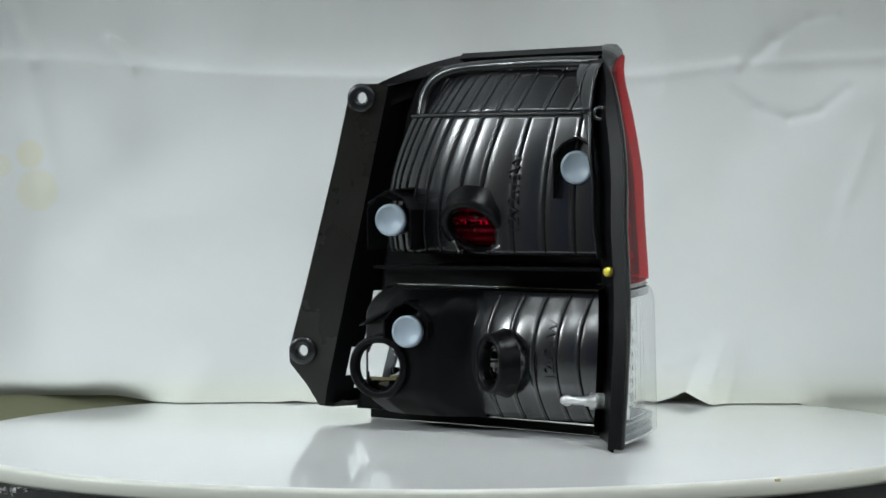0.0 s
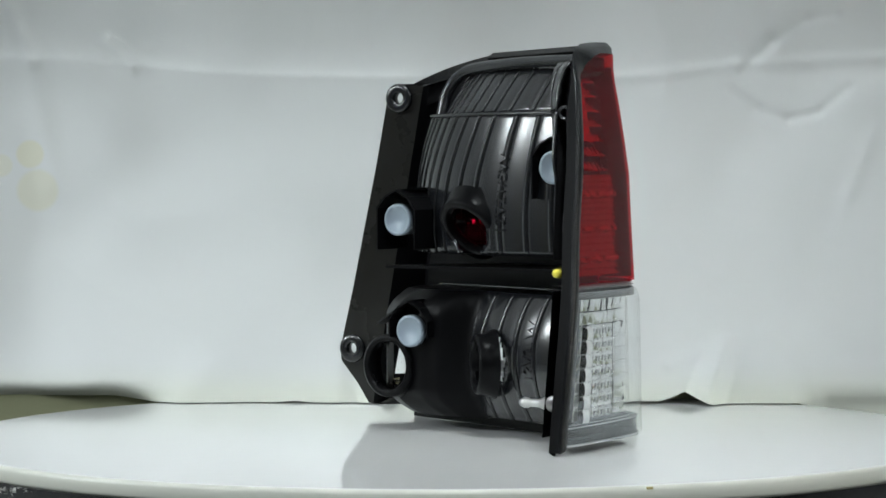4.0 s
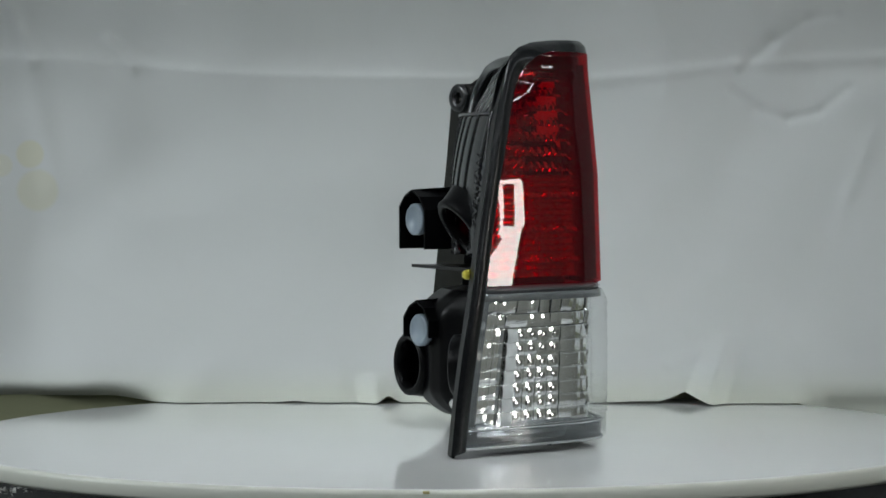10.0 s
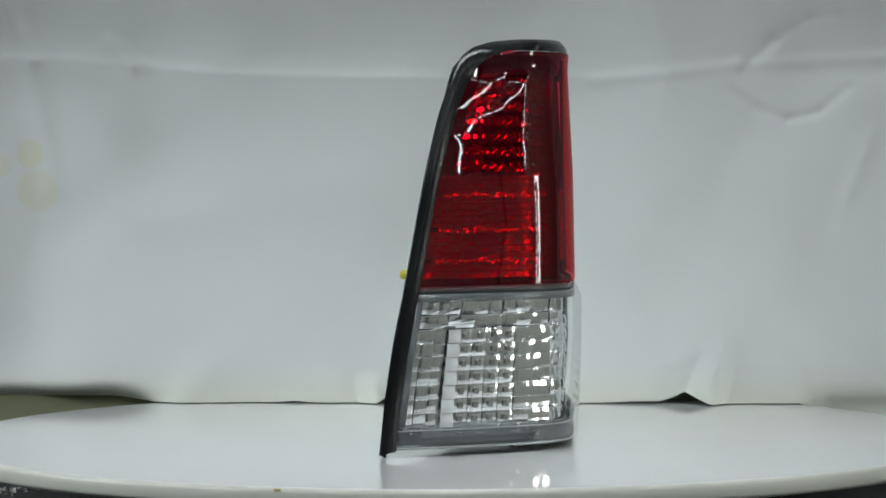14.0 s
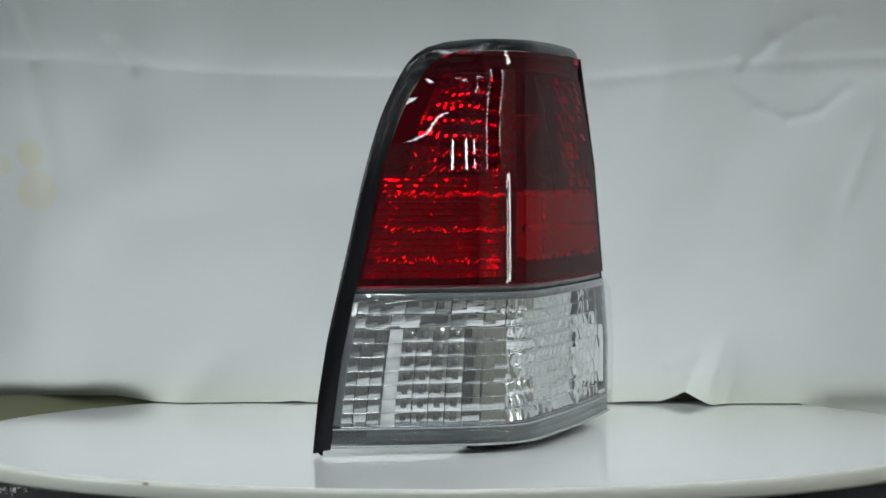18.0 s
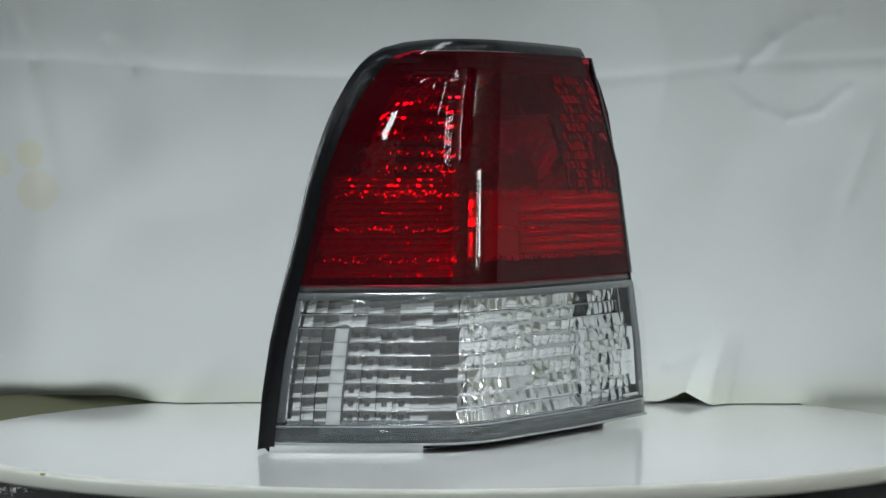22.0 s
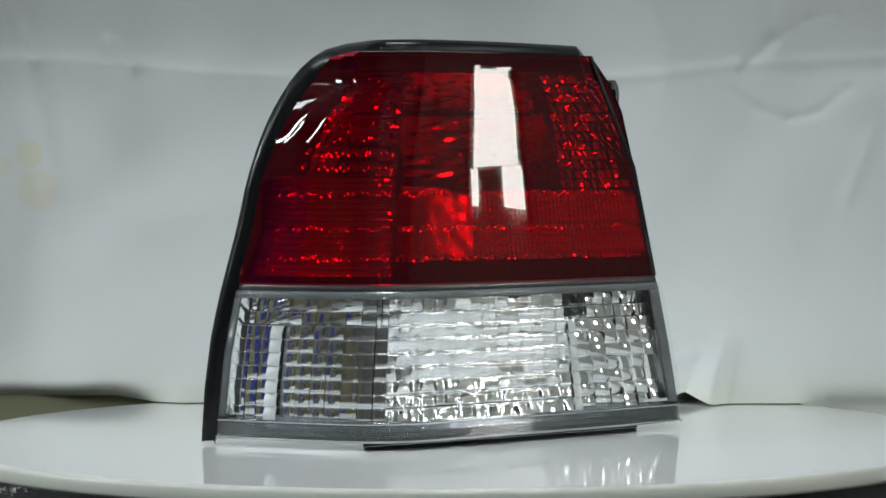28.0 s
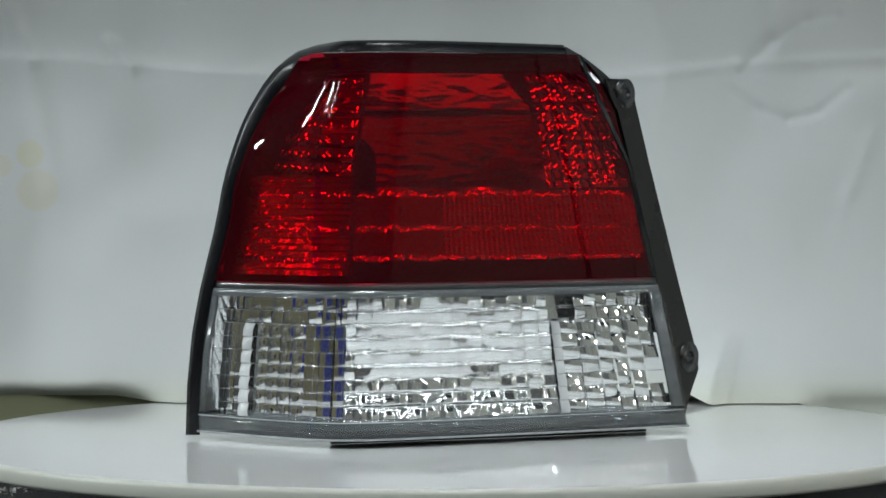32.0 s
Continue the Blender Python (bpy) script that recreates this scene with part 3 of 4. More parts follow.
def bowl_lower():
    cuts = [-0.128, -0.113, -0.097, -0.082, -0.066, -0.048, -0.026, -0.004]
    hole = (-0.041, 0.051)
    for a, b in zip(cuts, cuts[1:]):
        front, back = [], []
        for z in np.linspace(0.012, 0.0985, 27):
            fr, bk = [], []
            for q in STEP_Q:
                u = a + (b - a) * q
                v = low_bowl_v(u, z) + 0.9 * rib_relief(q)
                fr.append((u, v - 0.0022, z))
                bk.append((u, v, z))
            front.append(fr)
            back.append(bk)
        v, f = thick(back, front, lambda i, j: math.hypot(back[i][j][0] - hole[0], back[i][j][2] - hole[1]) > 0.0165)
        part("bowl_rib", mesh_from("bowl_rib", v, f, BLACK_GLOSS), lamp, "glossy black ribbed reflector bowl")
    rows = [[(u, low_bowl_v(u, z) - 0.004, z) for u in np.linspace(-0.127, -0.006, 44)] for z in np.linspace(0.013, 0.098, 34)]
    v, f = grid(rows, keep=lambda i, j: math.hypot(rows[i][j][0] - hole[0], rows[i][j][2] - hole[1]) > 0.0165)
    part("reflector", mesh_from("reflector", v, f, CHROME), lamp, "silvered reflector inside")
    for z, name in ((0.0985, "bowl_roof"), (0.012, "bowl_floor")):
        line = [(u, low_bowl_v(u, z), z) for u in np.linspace(-0.128, -0.005, 30)]
        v, f = grid([line, [surf_back(*p) for p in line]])
        part(name, mesh_from(name, v, f, BLACK), lamp)


bowl_lower()

POD_U = [-0.006, 0.004, 0.018, 0.045, 0.072, 0.098, 0.120]
POD_V = [-0.008, 0.006, 0.018, 0.030, 0.030, 0.016, -0.008]


def pod():
    """The deep lamp pod beside the lower bowl, with its bulb opening."""
    hole = Vector((0.043, 0.0445))
    rows, inner = [], []
    for z in np.linspace(0.010, 0.0985, 40):
        e = 0.018 * max(0, (0.030 - z) / 0.020) ** 2 + 0.016 * max(0, (z - 0.078) / 0.02) ** 2
        us = np.linspace(-0.006, 0.120, 60)
        join = np.clip((us + 0.006) / 0.012, 0, 1)
        rows.append([(u, low_bowl_v(-0.005, z) * (1 - w) + (np.interp(u, POD_U, POD_V) - e) * w - 0.0005, z) for u, w in zip(us, join)])
        inner.append([(u * 0.96 + 0.002, v - 0.004, z) for u, v, _ in rows[-1]])
    keep = lambda i, j: math.hypot((rows[i][j][0] - hole[0] - 0.006) * 0.85, rows[i][j][2] - hole[1]) > 0.0165 and not (rows[i][j][0] > 0.09 and 0.026 < rows[i][j][2] < 0.064)
    v, f = grid(rows, keep)
    part("bulb_pod", mesh_from("bulb_pod", v, f, BLACK), lamp, "black rounded bulb pod")
    wide = lambda i, j: keep(i, j) and not (0.04 < inner[i][j][0] < 0.1 and 0.031 < inner[i][j][2] < 0.058)
    v, f = grid(inner, wide)
    part("reflector", mesh_from("reflector", v, f, CHROME), lamp, "silvered reflector inside")
    for row, name in ((rows[-1], "pod_roof"), (rows[0], "pod_floor")):
        v, f = grid([row, [surf_back(*p) for p in row]])
        part(name, mesh_from(name, v, f, BLACK), lamp)
    side = [r[-1] for r in rows]
    v, f = grid([side, [surf_back(*p) for p in side]], keep=lambda i, j: not 0.026 < side[j][2] < 0.064)
    part("pod_side", mesh_from("pod_side", v, f, BLACK), lamp)


pod()


def socket(p, angle, lift, r_in, r_out, depth, front):
    ob = part("bulb_socket", lathe("bulb_socket", [(r_in, -0.004), (r_in, front), (r_in + 0.0012, front + 0.001), (r_out - 0.0015, front + 0.001), (r_out, front), (r_out + 0.0002, front - 0.004), (r_out + 0.0018, -depth * 0.6), (r_out + 0.0035, -depth)], BLACK, 48), lamp, "round black bulb opening", facing(p, angle, lift))
    return ob


for spot in (((0.0435, 0.0335, 0.0445), 126, 0, 0.0172, 0.0222, 0.020, 0.003), ((-0.041, -0.0105, 0.0500), 86, 0, 0.0155, 0.0205, 0.009, 0.0035), ((-0.0145, -0.0105, 0.1420), 120, -34, 0.0186, 0.0245, 0.012, 0.0025)):
    ring = socket(*spot)
    for k in range(4):
        a = radians(35 + 90 * k)
        part("key_tab", box_mesh("key_tab", 0.003, 0.006, 0.0025, BLACK), ring, m=pose(spot[3] * math.cos(a), spot[3] * math.sin(a), spot[6] - 0.003, 0, 0, math.degrees(a)))

MOUNT = 131.0


def stud(p, w, dn=0.020):
    m = facing(p, MOUNT)
    cap = part("stud_cap", lathe("stud_cap", [(0, 0.0), (0.0085, 0.0), (0.0088, 0.0006), (0.0105, 0.0008), (0.0113, 0.0), (0.0113, -0.004), (0.0106, -0.0045), (0.0104, -0.018), (0, -0.018)], STUD, 40), lamp, "milky blue-grey plastic stud cap", m)
    # roofed shroud round the cap, open towards the back
    hw, up = w, 0.013
    outline = [(-hw, -dn), (-hw, up - 0.004), (-hw * 0.55, up + 0.004), (0, up + 0.008), (hw * 0.6, up + 0.003), (hw, up - 0.006), (hw, -dn)]
    side = Vector((-math.sin(radians(MOUNT)), math.cos(radians(MOUNT)), 0))
    out = Vector((math.cos(radians(MOUNT)), math.sin(radians(MOUNT)), 0))
    ra, rb = [], []
    for d in (0.0025, -0.012, -0.034):
        ra.append([tuple(Vector(p) + side * x + out * d + Vector((0, 0, z))) for x, z in outline])
        rb.append([tuple(Vector(p) + side * x * 0.94 + out * d + Vector((0, 0, z - 0.001))) for x, z in outline])
    v, f = thick(ra, rb)
    part("stud_shroud", mesh_from("stud_shroud", v, f, BLACK, False), lamp, "thin black pointed shroud")


stud((0.0337, 0.0299, 0.1476), 0.0165)
stud((-0.0890, -0.0478, 0.1838), 0.0160)
stud((0.0185, 0.0251, 0.0701), 0.0165, 0.004)


def tube_along(name, pts, r, mat, label="", n=10):
    """A round bead that follows a line of points."""
    rows = []
    for i, p in enumerate(pts):
        a, b = Vector(pts[max(0, i - 1)]), Vector(pts[min(len(pts) - 1, i + 1)])
        d = (b - a).normalized()
        e = d.cross(Vector((0.3, 0.9, 0.2))).normalized()
        g = d.cross(e)
        rows.append([tuple(Vector(p) + e * r * math.cos(2 * math.pi * k / n) + g * r * math.sin(2 * math.pi * k / n)) for k in range(n)])
    v, f = grid(rows, close=True)
    return part(name, mesh_from(name, v, f, mat), lamp, label)


def smooth_line(keys, n):
    """Points along keys, eased by a Catmull-Rom curve."""
    k = [Vector(p) for p in keys]
    k = [k[0] * 2 - k[1]] + k + [k[-1] * 2 - k[-2]]
    out = []
    for i in range(1, len(k) - 2):
        for q in range(n):
            t = q / n
            out.append(tuple(0.5 * (2 * k[i] + (k[i + 1] - k[i - 1]) * t + (2 * k[i - 1] - 5 * k[i] + 4 * k[i + 1] - k[i + 2]) * t * t + (3 * k[i] - k[i - 1] - 3 * k[i + 1] + k[i + 2]) * t ** 3)))
    return out + [tuple(k[-2])]


tube_along("arch_bead", smooth_line([(0.0585, -0.009, 0.2215), (0.0590, -0.0125, 0.236), (0.052, -0.0185, 0.2475), (0.034, -0.0255, 0.2535), (-0.01, -0.038, 0.2555), (-0.05, -0.053, 0.256), (-0.088, -0.068, 0.2555)], 6), 0.0042, BLACK_GLOSS, "rounded black bead round the shoulder")
tube_along("ledge_lip", [(u, v + 0.0008, 0.2207) for u, v in (bowl_at(w, 0.2206) for w in np.linspace(-0.112, 0.0578, 34))], 0.0011, BLACK_GLOSS, n=6)
part("clip_ring", lathe("clip_ring", [(0.0028, -0.001), (0.0028, 0.001), (0.0046, 0.0014), (0.0052, 0), (0.0046, -0.0014), (0.0028, -0.001)], BLACK_GLOSS, 20), lamp, m=facing((-0.1216, -0.0462, 0.2197), 125))
for p0, p1 in (((0.0185, 0.0275, 0.0912), (0.066, 0.038, 0.0738)), ((0.0337, 0.0322, 0.1686), (0.056, 0.036, 0.160))):
    a, b = Vector(p0), Vector(p1)
    back = Vector((0.012, -0.030, 0.002))
    v, f = thick([[tuple(a), tuple(b)], [tuple(a + back), tuple(b + back)]], [[tuple(a - Vector((0, 0, 0.0014))), tuple(b - Vector((0, 0, 0.0014)))], [tuple(a + back - Vector((0, 0, 0.0014))), tuple(b + back - Vector((0, 0, 0.0014)))]])
    part("eave_rib", mesh_from("eave_rib", v, f, BLACK, False), lamp)


def shelf():
    a, b = (0.0505, 0.0345, 0.1155), (-0.115, -0.05, 0.1165)
    line = [tuple(a[k] + (b[k] - a[k]) * q for k in range(3)) for q in np.linspace(0, 1, 20)]
    top = [line, [surf_back(*p) for p in line]]
    low = [[(x, y, z - 0.0022) for x, y, z in r] for r in top]
    v, f = thick(top, low)
    part("shelf_rib", mesh_from("shelf_rib", v, f, BLACK, False), lamp)


shelf()


def bracket():
    """Side plate with two fixing lugs, joined to the lens's far end by a wall."""
    h1, h2 = Vector((0.1204, 0.0071, 0.235)), Vector((0.169, 0.032, 0.0491))
    ang = 47.0
    s = Vector((math.cos(radians(ang)), math.sin(radians(ang)), 0))
    nrm = Vector((-s.y, s.x, 0))
    up = (h1 - h2)
    def at(k, d):
        return h2 + up * k + s * d
    outline = [(1.045, -0.016), (1.055, 0.0), (1.045, 0.007), (1.0, 0.0105), (0.75, 0.0095), (0.5, 0.0098), (0.25, 0.0100), (0.06, 0.0110), (0.0, 0.0112), (-0.05, 0.0085), (-0.14, -0.009), (-0.22, -0.022), (-0.225, -0.030), (-0.2, -0.038)]
    rows_a = []
    for k, d in outline:
        e = at(k, d)
        i = at(k, min(d - 0.004, -0.018 - 0.006 * (1 - k)))
        rows_a.append([tuple(i + (e - i) * q) for q in np.linspace(0, 1, 13)])
    holes = (h1, h2)
    rows_b = [[tuple(Vector(p) - nrm * 0.0025) for p in r] for r in rows_a]
    # finer rows for the holes
    def refine(rows):
        out = []
        for a, b in zip(rows, rows[1:]):
            n = max(1, int((Vector(a[0]) - Vector(b[0])).length / 0.0022))
            for q in range(n):
                out.append([tuple(Vector(x).lerp(Vector(y), q / n)) for x, y in zip(a, b)])
        return out + [rows[-1]]
    rows_a, rows_b = refine(rows_a), refine(rows_b)
    keep = lambda i, j: all((Vector(rows_a[i][j]) * 0.25 + Vector(rows_a[i + 1][j + 1]) * 0.25 + Vector(rows_a[i][j + 1]) * 0.25 + Vector(rows_a[i + 1][j]) * 0.25 - h).length > 0.0055 for h in holes)
    v, f = thick(rows_a, rows_b, keep)
    plate = part("mounting_bracket", mesh_from("mounting_bracket", v, f, BRACKET, False), lamp, "flat black mounting bracket")
    for h in holes:
        part("fixing_lug", lathe("fixing_lug", [(0.0042, -0.0035), (0.0042, 0.0035), (0.005, 0.004), (0.0095, 0.004), (0.0105, 0.003), (0.0105, -0.0035), (0.0042, -0.0035)], BLACK_GLOSS, 36), plate, "round black lug with a hole", facing(h - nrm * 0.0005, ang + 90))
    inner = [r[0] for r in rows_a]
    line = [surf(1.0, min(0.2575, max(0.006, p[2])), 0.0015) for p in inner]
    rows = [inner] + [[tuple(Vector(a).lerp(Vector(b), w)) for a, b in zip(inner, line)] for w in (0.3, 0.5)] + [line]
    v, f = grid(rows, keep=lambda i, j: not ((i == 2 and 0.022 < inner[j][2] < 0.095) or (i == 1 and 0.032 < inner[j][2] < 0.053)))
    part("end_wall", mesh_from("end_wall", v, f, BLACK), lamp)
    v, f = grid(rows, keep=lambda i, j: (i == 2 and 0.022 < inner[j][2] < 0.095) or (i == 1 and 0.032 < inner[j][2] < 0.053))
    part("lens_return", mesh_from("lens_return", v, f, CLEAR), lamp, "clear end wall of the lower lens")
    cap = surf(0.95, 0.2575, 0.0045)
    n = 12
    edge = [tuple(Vector((cap[0], cap[1], 0.2655)).lerp(Vector(rows_a[1][6]), q) + Vector((0, 0.001, 0.0018)) * math.sin(math.pi * q)) for q in np.linspace(0, 1, n)]
    low = [tuple(Vector(surf(0.9, 0.2575, 0.02)).lerp(Vector(rows_a[1][0]), q) - Vector((0, 0, 0.002))) for q in np.linspace(0, 1, n)]
    drop = [tuple(Vector(p) - Vector((0, 0, 0.020)) - nrm * 0.004) for p in edge]
    v, f = grid([drop, edge, low])
    part("top_web", mesh_from("top_web", v, f, BLACK), lamp)


bracket()


def foot_strip():
    a, b = Vector((-0.0853, -0.0773, 0.0)), Vector((0.135, -0.0088, 0.0))
    n = 24
    top, low = [], []
    d = (b - a).normalized()
    nrm = Vector((-d.y, d.x, 0))
    for q in np.linspace(0, 1, n):
        p = a.lerp(b, q) - nrm * 0.004 * math.sin(math.pi * q)
        low.append([tuple(p + Vector((0, 0, 0.0003))), tuple(p + nrm * 0.003 + Vector((0, 0, 0.0003)))])
        top.append([tuple(p + Vector((0, 0, 0.0065))), tuple(p + nrm * 0.003 + Vector((0, 0, 0.0065)))])
    v, f = thick([list(r) for r in low], [list(r) for r in top])
    part("foot_strip", mesh_from("foot_strip", v, f, BLACK, False), lamp, "black strip under the clear lens")


foot_strip()


def raised_text(name, words, size, u0, z0, depth_at, mat):
    """Raised lettering that reads upwards and follows a bowl's back, whose depth is depth_at(u, z)."""
    cu = bpy.data.curves.new(name, "FONT")
    cu.body, cu.size, cu.extrude, cu.align_x, cu.align_y = words, size, 0.0005, "CENTER", "CENTER"
    tmp = bpy.data.objects.new(name, cu)
    scene.collection.objects.link(tmp)
    dep = bpy.context.evaluated_depsgraph_get()
    me = bpy.data.meshes.new_from_object(tmp.evaluated_get(dep))
    bpy.data.objects.remove(tmp)
    me.materials.clear()
    me.materials.append(mat)
    slope = (depth_at(u0 + 0.005, z0) - depth_at(u0 - 0.005, z0)) / 0.01
    for q in me.vertices:
        up, across, out = q.co
        u = u0 + across / math.hypot(1, slope)
        q.co = (u, depth_at(u, z0 + up) + 0.0013 + out, z0 + up)
    me.update()
    part(name, me, lamp, "raised moulded lettering")


def up_bowl_v(u, z):
    return float(np.interp(u, UP_FINE_U, UP_FINE_V)) + 0.0075 * (1 - ((z - 0.150) / 0.0705) ** 2)


raised_text("bulb_marking", "12V21/5W", 0.0125, -0.047, 0.166, up_bowl_v, BLACK_GLOSS)
raised_text("bulb_marking", "12V21W", 0.0115, -0.078, 0.060, low_bowl_v, BLACK_GLOSS)

# small hardware
part("screw", lathe("screw", [(0, 0.003), (0.002, 0.0028), (0.0030, 0.0014), (0.0033, 0), (0.0033, -0.003), (0, -0.003)], BRASS, 20), lamp, "yellow plated screw head", facing((-0.1575, -0.0300, 0.1159), 120))
part("breather_nozzle", lathe("breather_nozzle", [(0.0055, -0.012), (0.0055, 0.0), (0.0035, 0.0), (0.0035, 0.004), (0.0028, 0.005), (0.0026, 0.014), (0.0036, 0.0155), (0.0036, 0.018), (0.0022, 0.021), (0, 0.021)], METAL, 20), lamp, "grey metal breather nozzle", facing((-0.1385, -0.0285, 0.0305), 38))


# ---- facets of the lenses ----
def pillow(name, s0, s1, z0, z1, inset, bulge, mat, n=4):
    """A lens cell: flat outside, bowed inside."""
    rows = []
    for i in range(n + 1):
        w = i / n
        rows.append([surf(s0 + (s1 - s0) * j / n, z0 + (z1 - z0) * w, inset + 0.0012 + bulge * 2 * (j / n * (1 - j / n) + w * (1 - w))) for j in range(n + 1)])
    v, f = grid(rows)
    return part(name, mesh_from(name, v, f, mat), lamp)


SIDE_CUTS = [0.012, 0.036, 0.06, 0.083, 0.110, 0.140, 0.170, 0.200, 0.232, 0.266, 0.30, 0.334]
FRONT_CUTS = [0.336, 0.421, 0.48, 0.535, 0.568, 0.601, 0.634, 0.667, 0.70, 0.73, 0.76, 0.78, 0.817, 0.854, 0.884, 0.914, 0.945, 0.976]
ROWS = list(np.linspace(0.0178, 0.0805, 8))
def facet_front(name, s0, s1, z0, z1, inset, bulge, n=4, mat=None, step=0.0, turn=0.0, up=1.0):
    """A silvered facet, bowed towards the lens, that may lean (step) and turn (turn)."""
    rows = []
    for i in range(n + 1):
        w = i / n
        rows.append([surf(s0 + (s1 - s0) * j / n, z0 + (z1 - z0) * w, inset + step * (w - 0.5) + turn * (j / n - 0.5) - bulge * 2 * (j / n * (1 - j / n) + up * w * (1 - w))) for j in range(n + 1)])
    v, f = grid(rows)
    return part(name, mesh_from(name, v, f, mat or CHROME), lamp)


def end_rise(s):
    """How far what lies behind the lens comes forward towards the far end."""
    return max(0, (s - 0.8) / 0.18)


def mirror_cell(name, s, z, w, h, inset, tilt, turn, bow, mat, n=4, across=1.0):
    """A silvered cell of w by h metres about s, z, leaning up by tilt and round by turn (degrees), its faces bowed by bow (degrees), across times as much sideways."""
    tu, tt, b = math.tan(radians(turn)) * w / 2, math.tan(radians(tilt)) * h / 2, math.tan(radians(bow)) / 4
    flat = min(s, 0.262) if s < SC else max(s, 0.45)
    rows = []
    for i in range(n + 1):
        y = 2 * i / n - 1
        p, a, c = surf(s, z + 0.5 * h * y, inset), surf(flat - 0.01, z), surf(flat + 0.01, z)
        du, dv = c[0] - a[0], c[1] - a[1]
        k = math.hypot(du, dv)
        du, dv = du / k, dv / k
        row = []
        for j in range(n + 1):
            x = 2 * j / n - 1
            deep = tt * y + tu * x + b * (across * w * x * x + h * y * y)
            row.append((p[0] + du * x * w / 2 - dv * deep, p[1] + dv * x * w / 2 + du * deep, p[2]))
        rows.append(row)
    v, f = grid(rows)
    return part(name, mesh_from(name, v, f, mat), lamp)


cell_rnd = random.Random(21)
for cuts in (SIDE_CUTS, FRONT_CUTS):
    for a, b in zip(cuts, cuts[1:]):
        bar = (a, b) in ((0.083, 0.110), (0.76, 0.78))
        glassy = 0.725 < a < 0.745 or a > 0.93
        turn = cell_rnd.uniform(-0.0012, 0.0012) * (0.4 if a < SC else 1)
        side = a < SC
        for z0, z1 in zip(ROWS, ROWS[1:]):
            if bar:
                facet_front("lens_bar", a + 0.001, b - 0.001, z0, z1 - 0.0004, 0.0075, 0.0020, 4, SATIN, step=0.001)
            elif glassy and 0.038 < (z0 + z1) / 2 < 0.054:
                pillow("lens_cell", a + 0.0007, b - 0.0007, z0 + 0.0002, z1 - 0.0002, 0.0028, 0.0016, PRISM)
            else:
                depth = 0.0105 if side else 0.0085 - 0.0045 * end_rise(a)
                mid = (a + b) / 2
                if side:
                    wide = (b - a) * 0.355 - 0.0004
                    dimple = 0.105 < a < 0.22
                    mirror_cell("reflector_facet", mid, (z0 + z1) / 2, wide, z1 - z0, depth, cell_rnd.uniform(-4, 2), 2400 * turn + cell_rnd.uniform(-1.5, 1.5), 11 if dimple else 5, SILVER, 5)
                    if dimple:
                        mirror_cell("lens_bead", mid, (z0 + z1) / 2, wide * 0.36, (z1 - z0) * 0.42, depth - 0.0012, 4, 0, 8, RIB_METAL, 4)
                elif mid > 0.76:
                    mirror_cell("reflector_facet", mid, (z0 + z1) / 2, (b - a) * 0.355 - 0.0002, z1 - z0, depth, cell_rnd.uniform(-10, 12), cell_rnd.uniform(-9, 9), cell_rnd.uniform(9, 18), SILVER, 5)
    wide = cuts[::2] + [0.334] if cuts is SIDE_CUTS else cuts[::3] + [0.976]
    for a, b in zip(wide, wide[1:]):
        for z0, z1 in ((0.0808, 0.0893), (0.0896, 0.0983)):
            if SC < a < 0.74:
                continue
            n = 2 if a < SC else 4
            for k in range(n):
                w = (b - a) / n
                lean = cell_rnd.uniform(-12, -2) if a < SC else cell_rnd.uniform(-20, 6)
                mirror_cell("lens_step", a + w * (k + 0.5), (z0 + z1) / 2, w * 0.355 - 0.0002, z1 - z0 - 0.0002, 0.0105 if a < SC else 0.0085, lean, cell_rnd.uniform(-5, 5), cell_rnd.uniform(4, 14), SILVER, 5)


def front_bowl():
    """The moulded silvered bowl behind the front of the clear lens: uneven cells in one smooth sheet, facing down above and up below."""
    rnd = random.Random(8)
    rows, cols, z0, h = 9, 15, 0.0178, 0.00895
    cuts = [0.338]
    for k in range(cols):
        cuts.append(cuts[-1] + rnd.uniform(0.7, 1.3))
    cuts = [0.338 + (c - 0.338) * 0.422 / (cuts[-1] - 0.338) for c in cuts]
    tilts = [[t + rnd.uniform(-9, 9) for _ in range(cols)] for t in (19, 14, 4, -5, -11, -15, -16, -12, -7)]
    turns = [[9 * (0.55 - (a + b) / 2) / 0.2 + rnd.uniform(-9, 9) for a, b in zip(cuts, cuts[1:])] for _ in range(rows)]
    bows = [[rnd.uniform(3, 12) for _ in range(cols)] for _ in range(rows)]
    fine = (-0.46, -0.3, -0.1, 0.1, 0.3, 0.46)
    sheet = []
    for i in range(rows):
        for y in fine:
            line = []
            for j in range(cols):
                w = (cuts[j + 1] - cuts[j]) * 0.355
                for x in fine:
                    deep = math.tan(radians(tilts[i][j])) * h * y + math.tan(radians(turns[i][j])) * w * x + math.tan(radians(bows[i][j])) * (w * x * x + h * y * y)
                    s = cuts[j] + (cuts[j + 1] - cuts[j]) * (x + 0.5)
                    line.append(surf(s + 0.002 * noise.noise((s * 20, i * 2.3, 1.0)), z0 + h * (i + 0.5 + y), 0.0095 + deep))
            sheet.append(line)
    v, f = grid(sheet)
    part("bowl_reflector", mesh_from("bowl_reflector", v, f, SILVER), lamp, "silvered moulded bowl behind the clear lens")


front_bowl()


